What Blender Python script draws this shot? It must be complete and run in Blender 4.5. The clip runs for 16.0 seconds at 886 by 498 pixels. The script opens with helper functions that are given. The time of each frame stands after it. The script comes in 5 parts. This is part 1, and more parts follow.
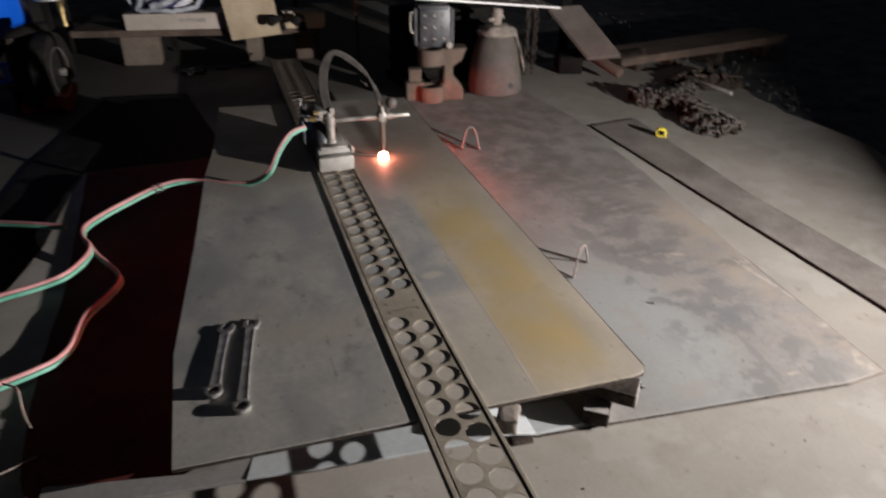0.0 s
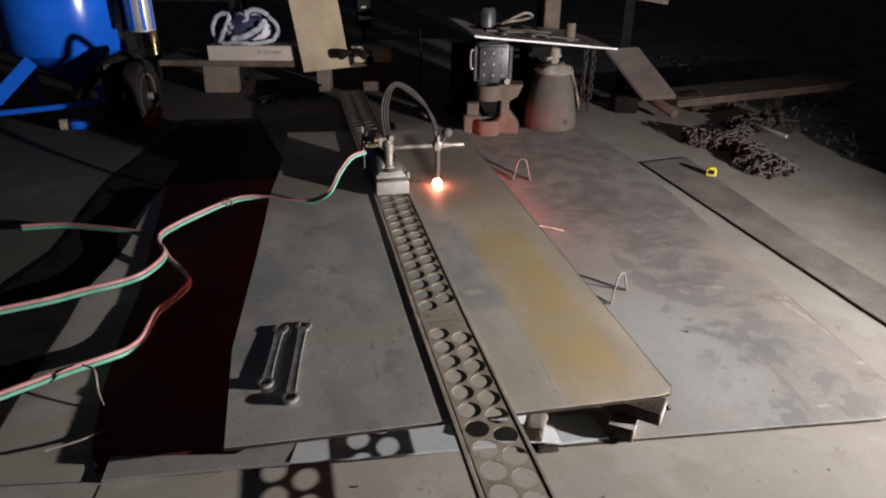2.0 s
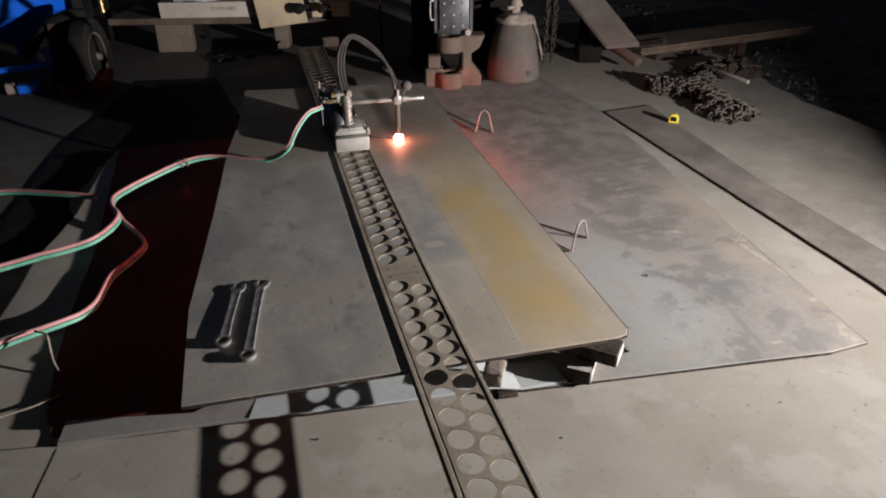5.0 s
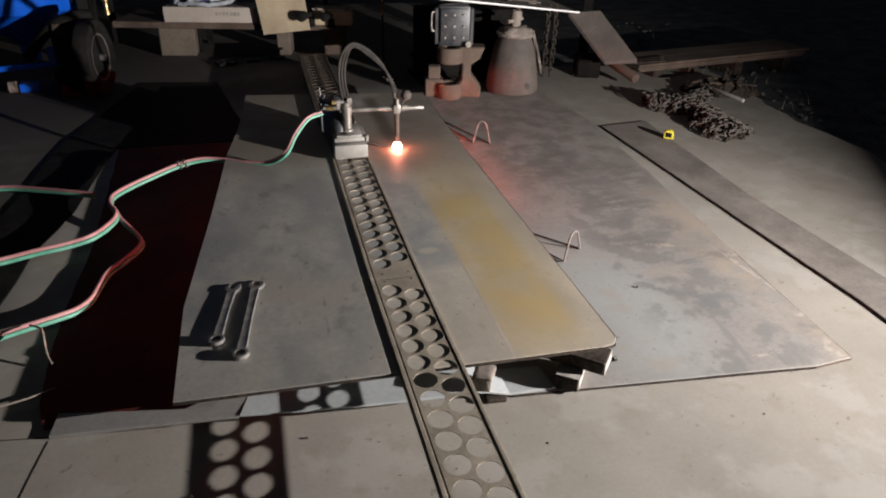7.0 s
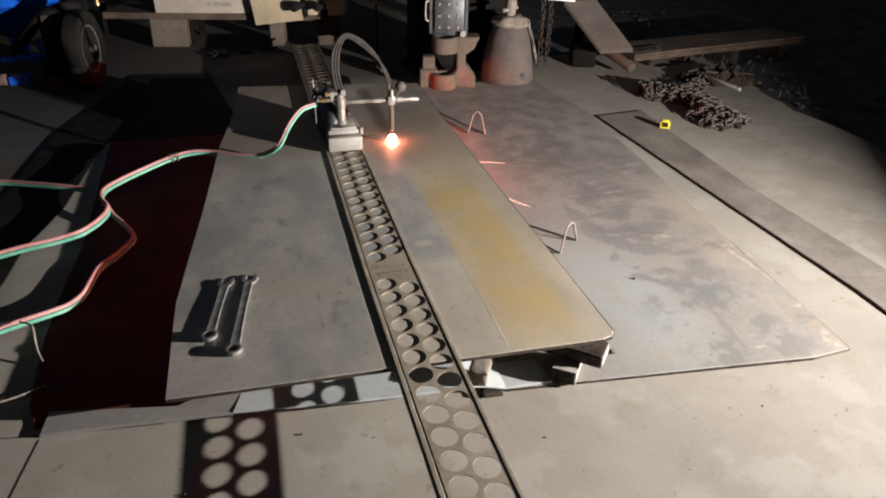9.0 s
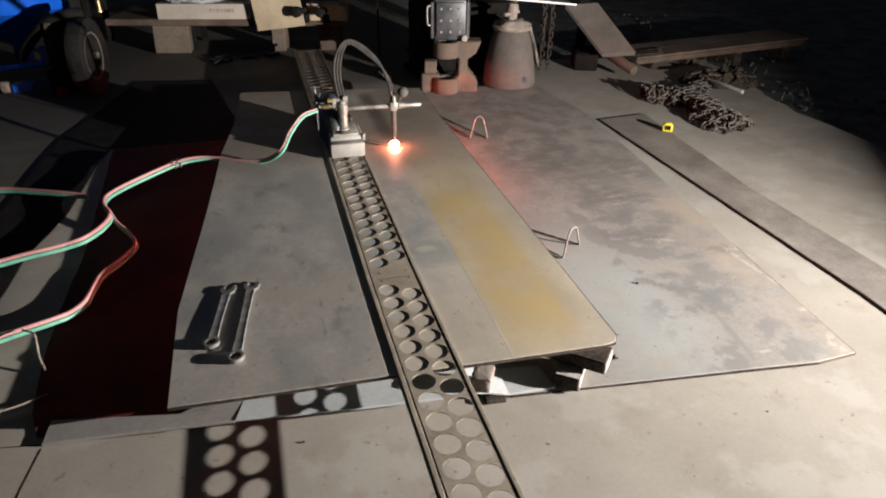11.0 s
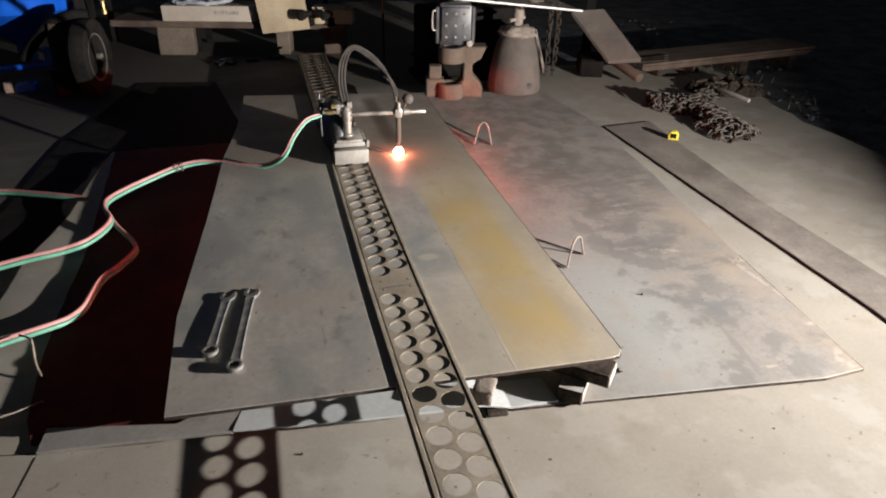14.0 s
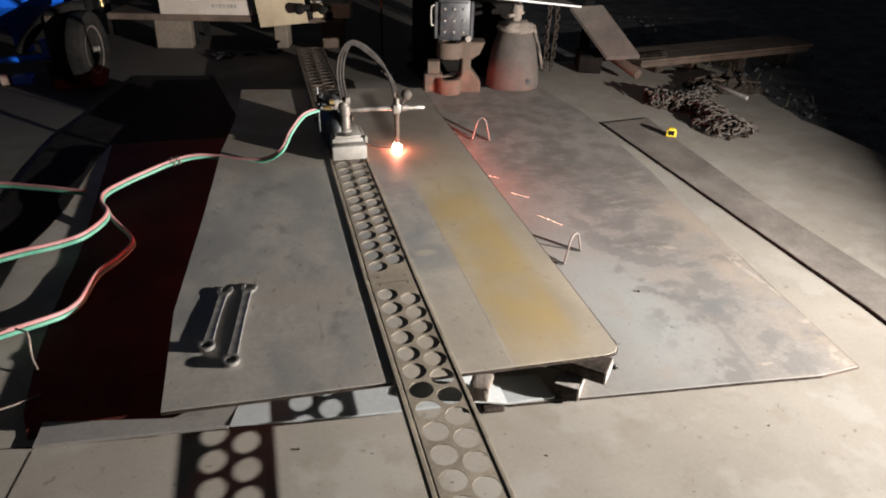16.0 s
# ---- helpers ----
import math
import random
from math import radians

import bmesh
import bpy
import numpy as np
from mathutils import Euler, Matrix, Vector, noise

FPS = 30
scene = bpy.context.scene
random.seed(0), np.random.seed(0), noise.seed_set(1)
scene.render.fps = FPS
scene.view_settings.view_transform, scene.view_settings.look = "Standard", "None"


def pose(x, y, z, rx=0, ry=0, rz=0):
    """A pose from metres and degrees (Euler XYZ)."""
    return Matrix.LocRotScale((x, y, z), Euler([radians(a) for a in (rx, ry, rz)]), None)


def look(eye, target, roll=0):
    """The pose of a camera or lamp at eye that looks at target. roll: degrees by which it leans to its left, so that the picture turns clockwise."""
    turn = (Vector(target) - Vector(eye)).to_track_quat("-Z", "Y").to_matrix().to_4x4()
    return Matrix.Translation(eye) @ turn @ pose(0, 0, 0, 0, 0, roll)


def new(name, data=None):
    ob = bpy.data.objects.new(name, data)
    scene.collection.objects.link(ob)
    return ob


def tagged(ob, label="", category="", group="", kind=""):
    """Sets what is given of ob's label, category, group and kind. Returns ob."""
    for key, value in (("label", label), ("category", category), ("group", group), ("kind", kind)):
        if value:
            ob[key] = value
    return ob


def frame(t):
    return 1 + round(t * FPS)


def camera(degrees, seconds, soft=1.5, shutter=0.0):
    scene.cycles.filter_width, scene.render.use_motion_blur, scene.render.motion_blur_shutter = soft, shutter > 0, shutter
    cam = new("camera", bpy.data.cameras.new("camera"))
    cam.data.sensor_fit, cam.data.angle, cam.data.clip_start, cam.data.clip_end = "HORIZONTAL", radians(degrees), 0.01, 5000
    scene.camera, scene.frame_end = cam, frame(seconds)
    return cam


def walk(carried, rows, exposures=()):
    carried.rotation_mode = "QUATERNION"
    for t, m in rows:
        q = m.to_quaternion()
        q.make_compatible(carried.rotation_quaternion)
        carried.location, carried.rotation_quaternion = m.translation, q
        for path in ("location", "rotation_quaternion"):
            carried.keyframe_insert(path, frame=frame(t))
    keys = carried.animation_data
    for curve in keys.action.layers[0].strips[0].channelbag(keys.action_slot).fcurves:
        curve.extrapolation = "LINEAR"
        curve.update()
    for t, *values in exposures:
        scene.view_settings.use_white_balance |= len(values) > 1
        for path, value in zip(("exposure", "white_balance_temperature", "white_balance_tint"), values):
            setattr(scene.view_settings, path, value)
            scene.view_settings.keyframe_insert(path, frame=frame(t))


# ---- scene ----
cam = camera(67.2, 16.0, soft=2.0, shutter=0.5)
EXPOSURES = [(0.0, -0.50, 6200, 12), (2.0, -0.45, 6200, 12), (6.8, -0.42, 6250, 12), (7.6, -0.05, 6400, 10), (8.2, 0.0, 6450, 10), (9.2, 0.0, 6450, 10), (11.3, 0.05, 6450, 10), (16.0, 0.04, 6450, 10)]
PATH = [
    (0, (0.206, 0.182, 1.213), (0.072, 1.916, 0.226), 0.0),
    (0.5, (0.177, 0.146, 1.232), (-0.066, 1.914, 0.329), 1.3),
    (1, (0.193, 0.139, 1.217), (-0.048, 1.91, 0.318), 0.9),
    (1.5, (0.237, 0.095, 1.227), (-0.022, 1.874, 0.351), 1.2),
    (2, (0.262, 0.048, 1.223), (-0.045, 1.811, 0.331), 0.4),
    (2.5, (0.261, 0.035, 1.203), (-0.019, 1.769, 0.247), 0.4),
    (3, (0.285, 0.031, 1.2), (0.05, 1.775, 0.251), -0.0),
    (3.5, (0.295, 0.027, 1.204), (0.04, 1.777, 0.271), 0.5),
    (4, (0.298, 0.046, 1.193), (0.009, 1.767, 0.216), -1.4),
    (4.5, (0.307, 0.062, 1.191), (0.057, 1.778, 0.194), -1.3),
    (7, (0.327, 0.028, 1.191), (0.109, 1.765, 0.224), 1.3),
    (7.5, (0.329, 0.032, 1.191), (0.1, 1.771, 0.229), 1.1),
    (8, (0.336, 0.042, 1.188), (0.123, 1.781, 0.224), 1.0),
    (8.5, (0.328, 0.044, 1.187), (0.095, 1.775, 0.213), 1.1),
    (9, (0.328, 0.05, 1.186), (0.123, 1.775, 0.195), 1.1),
    (9.2, (0.328, 0.053, 1.184), (0.119, 1.779, 0.196), 1.1),
    (11.3, (0.3320, 0.0615, 1.1894), (0.1182, 1.7909, 0.2070), 0.53),
    (11.5, (0.3363, 0.0691, 1.1883), (0.1338, 1.7944, 0.1981), 0.66),
    (12, (0.3385, 0.0729, 1.1890), (0.1477, 1.8055, 0.2097), 1.14),
    (12.5, (0.3383, 0.0782, 1.1894), (0.1527, 1.8124, 0.2105), 1.26),
    (13, (0.3287, 0.0793, 1.1932), (0.1334, 1.8188, 0.2255), 1.34),
    (13.5, (0.3308, 0.0812, 1.1968), (0.1259, 1.8237, 0.2356), 1.66),
    (14, (0.3259, 0.0886, 1.1926), (0.1018, 1.8200, 0.2184), 1.18),
    (14.5, (0.3299, 0.0850, 1.1929), (0.1093, 1.8157, 0.2157), 1.61),
    (15, (0.3296, 0.0900, 1.1915), (0.1171, 1.8181, 0.2090), 1.68),
    (15.5, (0.3233, 0.0901, 1.1935), (0.1096, 1.8194, 0.2105), 1.86),
    (16, (0.3248, 0.0892, 1.1949), (0.1105, 1.8151, 0.2079), 1.66),
]
walk(cam, [(t, look(eye, target, roll)) for t, eye, target, roll in PATH], EXPOSURES)

# ---- light ----
YARD = pose(0, 0, 0, 0, 0, 23)          # the plates and the track run along this turned frame


def at(u, v, z=0.0, rz=0.0, rx=0.0, ry=0.0):
    return YARD @ pose(u, v, z, rx, ry, rz)


def spot(u, v, z):
    return YARD @ Vector((u, v, z))


world = bpy.data.worlds.new("night")
scene.world = world
world.use_nodes = True
sky = world.node_tree.nodes["Background"]
sky.inputs["Color"].default_value = (0.86, 0.91, 1.0, 1)
sky.inputs["Strength"].default_value = 0.021

# a small flood light on the floor beside the strip, tilted up over the plates
flood = bpy.data.lights.new("work_light", "AREA")
flood.energy, flood.color = 945, (1.0, 0.915, 0.835)
flood.shape, flood.size = "SQUARE", 0.04
lamp = new("work_light", flood)
lamp.matrix_world = look(spot(3.06, 0.38, 0.604), spot(3.06 - 0.60, 0.38 + 0.38, 0.604 + 1.05))

# ---- materials ----


def material(name, dark, light, scale=6.0, fine=90.0, rough=0.6, metal=0.0, bump=0.15, grit=0.35, spread=(0.35, 0.65), shine=0.5):
    """Two-scale surface: broad stains between two colours, fine grain in colour, gloss and relief."""
    m = bpy.data.materials.new(name)
    m.use_nodes = True
    n, k = m.node_tree.nodes, m.node_tree.links.new
    b = n["Principled BSDF"]
    co = n.new("ShaderNodeTexCoord").outputs["Object"]
    big, small = n.new("ShaderNodeTexNoise"), n.new("ShaderNodeTexNoise")
    big.inputs["Scale"].default_value, big.inputs["Detail"].default_value, big.inputs["Roughness"].default_value = scale, 8, 0.62
    small.inputs["Scale"].default_value, small.inputs["Detail"].default_value = fine, 4
    k(co, big.inputs["Vector"]), k(co, small.inputs["Vector"])
    ramp = n.new("ShaderNodeValToRGB")
    ramp.color_ramp.elements[0].position, ramp.color_ramp.elements[1].position = spread
    ramp.color_ramp.elements[0].color, ramp.color_ramp.elements[1].color = (*dark, 1), (*light, 1)
    k(big.outputs["Fac"], ramp.inputs["Fac"])
    grain = n.new("ShaderNodeMapRange")
    grain.inputs["From Min"].default_value, grain.inputs["From Max"].default_value = 0.3, 0.7
    grain.inputs["To Min"].default_value, grain.inputs["To Max"].default_value = 1 - grit, 1 + grit
    k(small.outputs["Fac"], grain.inputs["Value"])
    mul = n.new("ShaderNodeVectorMath")
    mul.operation = "MULTIPLY"
    k(ramp.outputs["Color"], mul.inputs[0]), k(grain.outputs["Result"], mul.inputs[1])
    k(mul.outputs["Vector"], b.inputs["Base Color"])
    gloss = n.new("ShaderNodeMapRange")
    gloss.inputs["To Min"].default_value, gloss.inputs["To Max"].default_value = max(0.05, rough - 0.12), min(1, rough + 0.12)
    k(big.outputs["Fac"], gloss.inputs["Value"]), k(gloss.outputs["Result"], b.inputs["Roughness"])
    b.inputs["Metallic"].default_value = metal
    if bump:
        bp = n.new("ShaderNodeBump")
        bp.inputs["Strength"].default_value, bp.inputs["Distance"].default_value = bump, 0.004
        k(small.outputs["Fac"], bp.inputs["Height"]), k(bp.outputs["Normal"], b.inputs["Normal"])
    b.inputs["Specular IOR Level"].default_value = shine
    mul.name = "colour"
    return m


def band(m, axis, lo, hi, soft):
    """A 0..1 mask over object coordinate axis, between lo and hi with soft edges."""
    n, k = m.node_tree.nodes, m.node_tree.links.new
    sep = n.new("ShaderNodeSeparateXYZ")
    k(n["Texture Coordinate"].outputs["Object"], sep.inputs[0])
    up, down = n.new("ShaderNodeMapRange"), n.new("ShaderNodeMapRange")
    up.interpolation_type = down.interpolation_type = "SMOOTHSTEP"
    up.inputs["From Min"].default_value, up.inputs["From Max"].default_value = lo - soft, lo + soft
    down.inputs["From Min"].default_value, down.inputs["From Max"].default_value = hi + soft, hi - soft
    k(sep.outputs[axis], up.inputs["Value"]), k(sep.outputs[axis], down.inputs["Value"])
    mul = n.new("ShaderNodeMath")
    mul.operation = "MULTIPLY"
    k(up.outputs["Result"], mul.inputs[0]), k(down.outputs["Result"], mul.inputs[1])
    return mul.outputs[0]


def times(m, a, b, op="MULTIPLY"):
    n, k = m.node_tree.nodes, m.node_tree.links.new
    x = n.new("ShaderNodeMath")
    x.operation = op
    x.use_clamp = True
    for i, s in enumerate((a, b)):
        if isinstance(s, (int, float)):
            x.inputs[i].default_value = s
        else:
            k(s, x.inputs[i])
    return x.outputs[0]


def patches(m, scale, lo, hi, detail=6.0, shift=0.0, stretch=(1, 1, 1)):
    """A mask of ragged patches."""
    n, k = m.node_tree.nodes, m.node_tree.links.new
    t, mp, r = n.new("ShaderNodeTexNoise"), n.new("ShaderNodeMapping"), n.new("ShaderNodeMapRange")
    mp.inputs["Location"].default_value = (shift, shift * 0.7, 0)
    mp.inputs["Scale"].default_value = stretch
    t.inputs["Scale"].default_value, t.inputs["Detail"].default_value, t.inputs["Roughness"].default_value = scale, detail, 0.6
    r.inputs["From Min"].default_value, r.inputs["From Max"].default_value = lo, hi
    k(n["Texture Coordinate"].outputs["Object"], mp.inputs["Vector"]), k(mp.outputs[0], t.inputs["Vector"]), k(t.outputs["Fac"], r.inputs["Value"])
    return r.outputs["Result"]


def blob(m, u, v, ru, rv, soft=0.25, warp=0.10, scale=9.0, turn=0.0, shift=0.0):
    """A mask of one ragged patch round (u, v), its edge warped by noise at two scales."""
    n, k = m.node_tree.nodes, m.node_tree.links.new
    t, mp, off, add = n.new("ShaderNodeTexNoise"), n.new("ShaderNodeMapping"), n.new("ShaderNodeVectorMath"), n.new("ShaderNodeVectorMath")
    t.inputs["Scale"].default_value, t.inputs["Detail"].default_value, t.inputs["Roughness"].default_value = scale, 7, 0.65
    t.noise_dimensions = "4D"
    t.inputs["W"].default_value = shift + u * 3.1 + v * 7.7
    co = n["Texture Coordinate"].outputs["Object"]
    k(co, t.inputs["Vector"])
    off.operation, add.operation = "MULTIPLY_ADD", "ADD"
    k(t.outputs["Color"], off.inputs[0])
    off.inputs[1].default_value, off.inputs[2].default_value = (2 * warp, 2 * warp, 0), (-warp, -warp, 0)
    k(co, add.inputs[0]), k(off.outputs[0], add.inputs[1])
    mp.vector_type = "TEXTURE"
    mp.inputs["Location"].default_value, mp.inputs["Rotation"].default_value, mp.inputs["Scale"].default_value = (u, v, 0), (0, 0, radians(turn)), (ru, rv, 1000)
    k(add.outputs[0], mp.inputs["Vector"])
    length, r = n.new("ShaderNodeVectorMath"), n.new("ShaderNodeMapRange")
    length.operation = "LENGTH"
    k(mp.outputs[0], length.inputs[0]), k(length.outputs["Value"], r.inputs["Value"])
    r.interpolation_type = "SMOOTHSTEP"
    r.inputs["From Min"].default_value, r.inputs["From Max"].default_value = 1 + soft, 1 - soft
    return r.outputs["Result"]


def tint(m, mask, colour, amount=1.0):
    """Lays a colour over what the material has so far, for stains or painted shade."""
    n, k = m.node_tree.nodes, m.node_tree.links.new
    b = n["Principled BSDF"]
    mix = n.new("ShaderNodeMix")
    mix.data_type = "RGBA"
    old = b.inputs["Base Color"].links[0].from_socket
    k(times(m, mask, amount), mix.inputs[0]), k(old, mix.inputs[6])
    mix.inputs[7].default_value = (*colour, 1)
    k(mix.outputs[2], b.inputs["Base Color"])


CONCRETE = material("concrete", (0.225, 0.209, 0.183), (0.325, 0.304, 0.27), 2.2, 90, 0.85, 0, 0.05, 0.045, (0.25, 0.75), 0.3)
tint(CONCRETE, patches(CONCRETE, 5, 0.56, 0.7), (0.215, 0.188, 0.15), 0.45)
tint(CONCRETE, patches(CONCRETE, 3.4, 0.52, 0.58, 9, 27), (0.37, 0.36, 0.335), 0.35)
tint(CONCRETE, patches(CONCRETE, 9, 0.58, 0.66, 9, 33), (0.23, 0.21, 0.175), 0.5)
tint(CONCRETE, patches(CONCRETE, 26, 0.66, 0.72, 3, 5), (0.13, 0.12, 0.10), 0.6)
tint(CONCRETE, patches(CONCRETE, 70, 0.70, 0.74, 2, 15), (0.08, 0.075, 0.065), 0.6)
# Shade painted into the floor colour: back left, far left and back.
tint(CONCRETE, times(CONCRETE, times(CONCRETE, band(CONCRETE, 0, -3.0, 0.3, 0.6), band(CONCRETE, 1, 3.75, 5.6, 0.5)), patches(CONCRETE, 1.6, 0.15, 0.45, 6, 8)), (0.052, 0.046, 0.037), 0.85)
tint(CONCRETE, times(CONCRETE, times(CONCRETE, band(CONCRETE, 0, -9.0, -0.55, 0.10), band(CONCRETE, 1, 1.62, 9, 0.4)), patches(CONCRETE, 1.3, 0.10, 0.45, 6, 18)), (0.042, 0.040, 0.031), 0.88)
tint(CONCRETE, times(CONCRETE, band(CONCRETE, 0, -3.0, 1.75, 0.25), band(CONCRETE, 1, 4.05, 9, 0.25)), (0.05, 0.044, 0.037), 0.8)
tint(CONCRETE, patches(CONCRETE, 0.9, 0.55, 0.75, 4, 2), (0.27, 0.27, 0.26), 0.5)
SOIL = material("soil", (0.06, 0.064, 0.070), (0.15, 0.155, 0.165), 5, 60, 0.95, 0, 0.6, 0.5, shine=0.1)
PLATE = material("mill_scale_steel", (0.30, 0.29, 0.272), (0.44, 0.415, 0.375), 3.5, 60, 0.62, 0.15, 0.05, 0.07, (0.25, 0.75))
tint(PLATE, patches(PLATE, 3.2, 0.46, 0.62, 8, 3, (1, 0.6, 1)), (0.20, 0.212, 0.215), 0.7)
tint(PLATE, patches(PLATE, 5, 0.57, 0.66, 8, 13), (0.36, 0.32, 0.27), 0.5)
tint(PLATE, patches(PLATE, 9, 0.60, 0.70, 6, 31, (1, 0.7, 1)), (0.15, 0.15, 0.145), 0.6)
tint(PLATE, patches(PLATE, 20, 0.66, 0.74, 3, 7, (1, 0.4, 1)), (0.10, 0.095, 0.085), 0.55)
tint(PLATE, times(PLATE, band(PLATE, 0, 0.90, 1.20, 0.07), band(PLATE, 1, 1.15, 2.75, 0.35)), (0.40, 0.31, 0.18), 0.5)
tint(PLATE, times(PLATE, times(PLATE, times(PLATE, band(PLATE, 0, 0.888, 3.0, 0.006), band(PLATE, 0, -1.0, 1.105, 0.035)), band(PLATE, 1, 1.24, 2.30, 0.16)), patches(PLATE, 4, 0.25, 0.55, 5, 9)), (0.385, 0.285, 0.118), 0.75)
tint(PLATE, times(PLATE, band(PLATE, 0, 0.60, 0.93, 0.10), band(PLATE, 1, 1.05, 1.6, 0.25)), (0.36, 0.30, 0.21), 0.4)
tint(PLATE, times(PLATE, band(PLATE, 0, 0.74, 0.88, 0.03), times(PLATE, band(PLATE, 1, 1.6, 2.5, 0.2), patches(PLATE, 5, 0.42, 0.6, 6, 41))), (0.185, 0.20, 0.205), 0.6)
LOWER = material("rusty_floor_plate", (0.205, 0.195, 0.185), (0.290, 0.276, 0.260), 2.6, 70, 0.66, 0.1, 0.06, 0.10, (0.25, 0.75))
tint(LOWER, blob(LOWER, 1.36, 1.48, 0.18, 0.42, 0.7, 0.12, 4), (0.30, 0.325, 0.325), 0.7)
tint(LOWER, patches(LOWER, 5, 0.54, 0.66, 9, 47), (0.285, 0.255, 0.225), 0.6)
tint(LOWER, times(LOWER, band(LOWER, 0, 1.80, 2.0, 0.06), times(LOWER, band(LOWER, 1, 1.0, 2.2, 0.2), patches(LOWER, 7, 0.38, 0.60, 8, 71))), (0.325, 0.272, 0.215), 0.6)
tint(LOWER, times(LOWER, band(LOWER, 0, 1.42, 1.80, 0.09), patches(LOWER, 9.0, 0.49, 0.56, 10, 4, (1, 0.9, 1))), (0.165, 0.163, 0.160), 0.7)
for u, v, ru, rv, turn, colour, amount in (
        (1.64, 1.43, 0.075, 0.050, -20, (0.150, 0.160, 0.165), 0.85), (1.57, 1.55, 0.045, 0.040, 10, (0.150, 0.155, 0.158), 0.8),
        (1.715, 1.70, 0.050, 0.085, 25, (0.155, 0.155, 0.152), 0.8), (1.63, 1.845, 0.100, 0.055, -12, (0.140, 0.137, 0.134), 0.8),
        (1.72, 2.18, 0.140, 0.085, -10, (0.135, 0.128, 0.122), 0.75), (1.62, 2.02, 0.070, 0.050, 0, (0.145, 0.140, 0.135), 0.7),
        (1.87, 1.69, 0.060, 0.035, -10, (0.170, 0.158, 0.145), 0.75), (1.80, 1.93, 0.075, 0.060, 30, (0.155, 0.148, 0.140), 0.7),
        (1.862, 1.205, 0.036, 0.036, 0, (0.165, 0.165, 0.170), 0.85), (1.80, 1.42, 0.045, 0.030, 0, (0.190, 0.190, 0.190), 0.7),
        (1.90, 2.45, 0.10, 0.16, 0, (0.130, 0.122, 0.115), 0.6), (1.60, 2.60, 0.16, 0.14, 20, (0.140, 0.130, 0.122), 0.6)):
    tint(LOWER, times(LOWER, blob(LOWER, u, v, ru * 1.2, rv * 1.2, 0.6, 0.06, 14, turn), patches(LOWER, 20, 0.40, 0.54, 10, u * 9 + v, (0.55, 1.3, 1))), colour, amount * 0.95)
tint(LOWER, blob(LOWER, 1.592, 1.225, 0.012, 0.11, 0.4, 0.012, 30, -8), (0.185, 0.182, 0.178), 0.7)
for u, v, ru, rv, turn in ((1.893, 1.285, 0.020, 0.012, 20), (1.852, 1.125, 0.040, 0.014, 55), (1.905, 1.55, 0.008, 0.16, 5), (1.63, 1.135, 0.03, 0.006, 0), (1.86, 1.085, 0.02, 0.012, 20), (1.70, 1.80, 0.05, 0.012, -15), (1.93, 1.68, 0.03, 0.018, 20)):
    tint(LOWER, times(LOWER, blob(LOWER, u, v, ru, rv, 0.5, 0.022, 34, turn), patches(LOWER, 45, 0.40, 0.52, 6, u * 5)), (0.40, 0.36, 0.31), 0.75)
# Darker ragged patches over the far half.
tint(LOWER, times(LOWER, band(LOWER, 1, 2.4, 3.9, 0.4), patches(LOWER, 9, 0.42, 0.62, 7, 15)), (0.13, 0.12, 0.105), 0.6)
tint(LOWER, patches(LOWER, 60, 0.70, 0.73, 2, 3), (0.08, 0.075, 0.07), 0.6)
# Browner and darker ragged patches towards the far end.
tint(PLATE, times(PLATE, band(PLATE, 1, 2.65, 9.0, 0.35), patches(PLATE, 3, 0.15, 0.55, 7, 51)), (0.168, 0.138, 0.108), 0.85)
tint(PLATE, times(PLATE, band(PLATE, 0, 0.865, 0.935, 0.025), band(PLATE, 1, 2.86, 3.6, 0.06)), (0.07, 0.052, 0.040), 0.75)
tint(PLATE, blob(PLATE, 0.905, 2.70, 0.16, 0.16, 0.7, 0.05, 8), (0.23, 0.175, 0.125), 0.6)
tint(PLATE, blob(PLATE, 0.80, 1.80, 0.035, 0.022, 0.4, 0.012, 30), (0.42, 0.385, 0.31), 0.6)
tint(PLATE, patches(PLATE, 55, 0.71, 0.74, 2, 3, (1, 0.5, 1)), (0.11, 0.105, 0.09), 0.7)
tint(PLATE, patches(PLATE, 12, 0.60, 0.75, 8, 61, (0.3, 1, 1)), (0.25, 0.24, 0.225), 0.4)
LEANING = material("grey_leaning_steel", (0.27, 0.26, 0.25), (0.38, 0.365, 0.345), 4, 70, 0.75, 0.0, 0.05, 0.08, (0.25, 0.75), 0.2)
tint(LEANING, patches(LEANING, 14, 0.58, 0.68, 5, 3, (0.5, 1, 1)), (0.17, 0.155, 0.14), 0.5)
BRIGHT = material("clean_sheet_steel", (0.33, 0.36, 0.37), (0.43, 0.455, 0.465), 5, 80, 0.55, 0.1, 0.03, 0.06, (0.25, 0.75))
tint(BRIGHT, patches(BRIGHT, 11, 0.57, 0.68, 5, 6), (0.30, 0.27, 0.23), 0.5)
STRIP = material("dull_steel_strip", (0.14, 0.126, 0.114), (0.225, 0.206, 0.187), 5, 80, 0.7, 0.1, 0.06, 0.1)
# Dark red for the sheet that stands in for shaded floor.
REDSHADE = material("dark_red_shade", (0.052, 0.013, 0.0095), (0.088, 0.022, 0.015), 4, 80, 0.8, 0, 0.1, 0.15, shine=0.15)
# Rust-brown track steel, darkened: shade on the far section put into its colour.
SHADETRACK = material("rusty_shaded_track_steel", (0.058, 0.045, 0.034), (0.115, 0.092, 0.07), 12, 120, 0.75, 0.1, 0.1, 0.2)
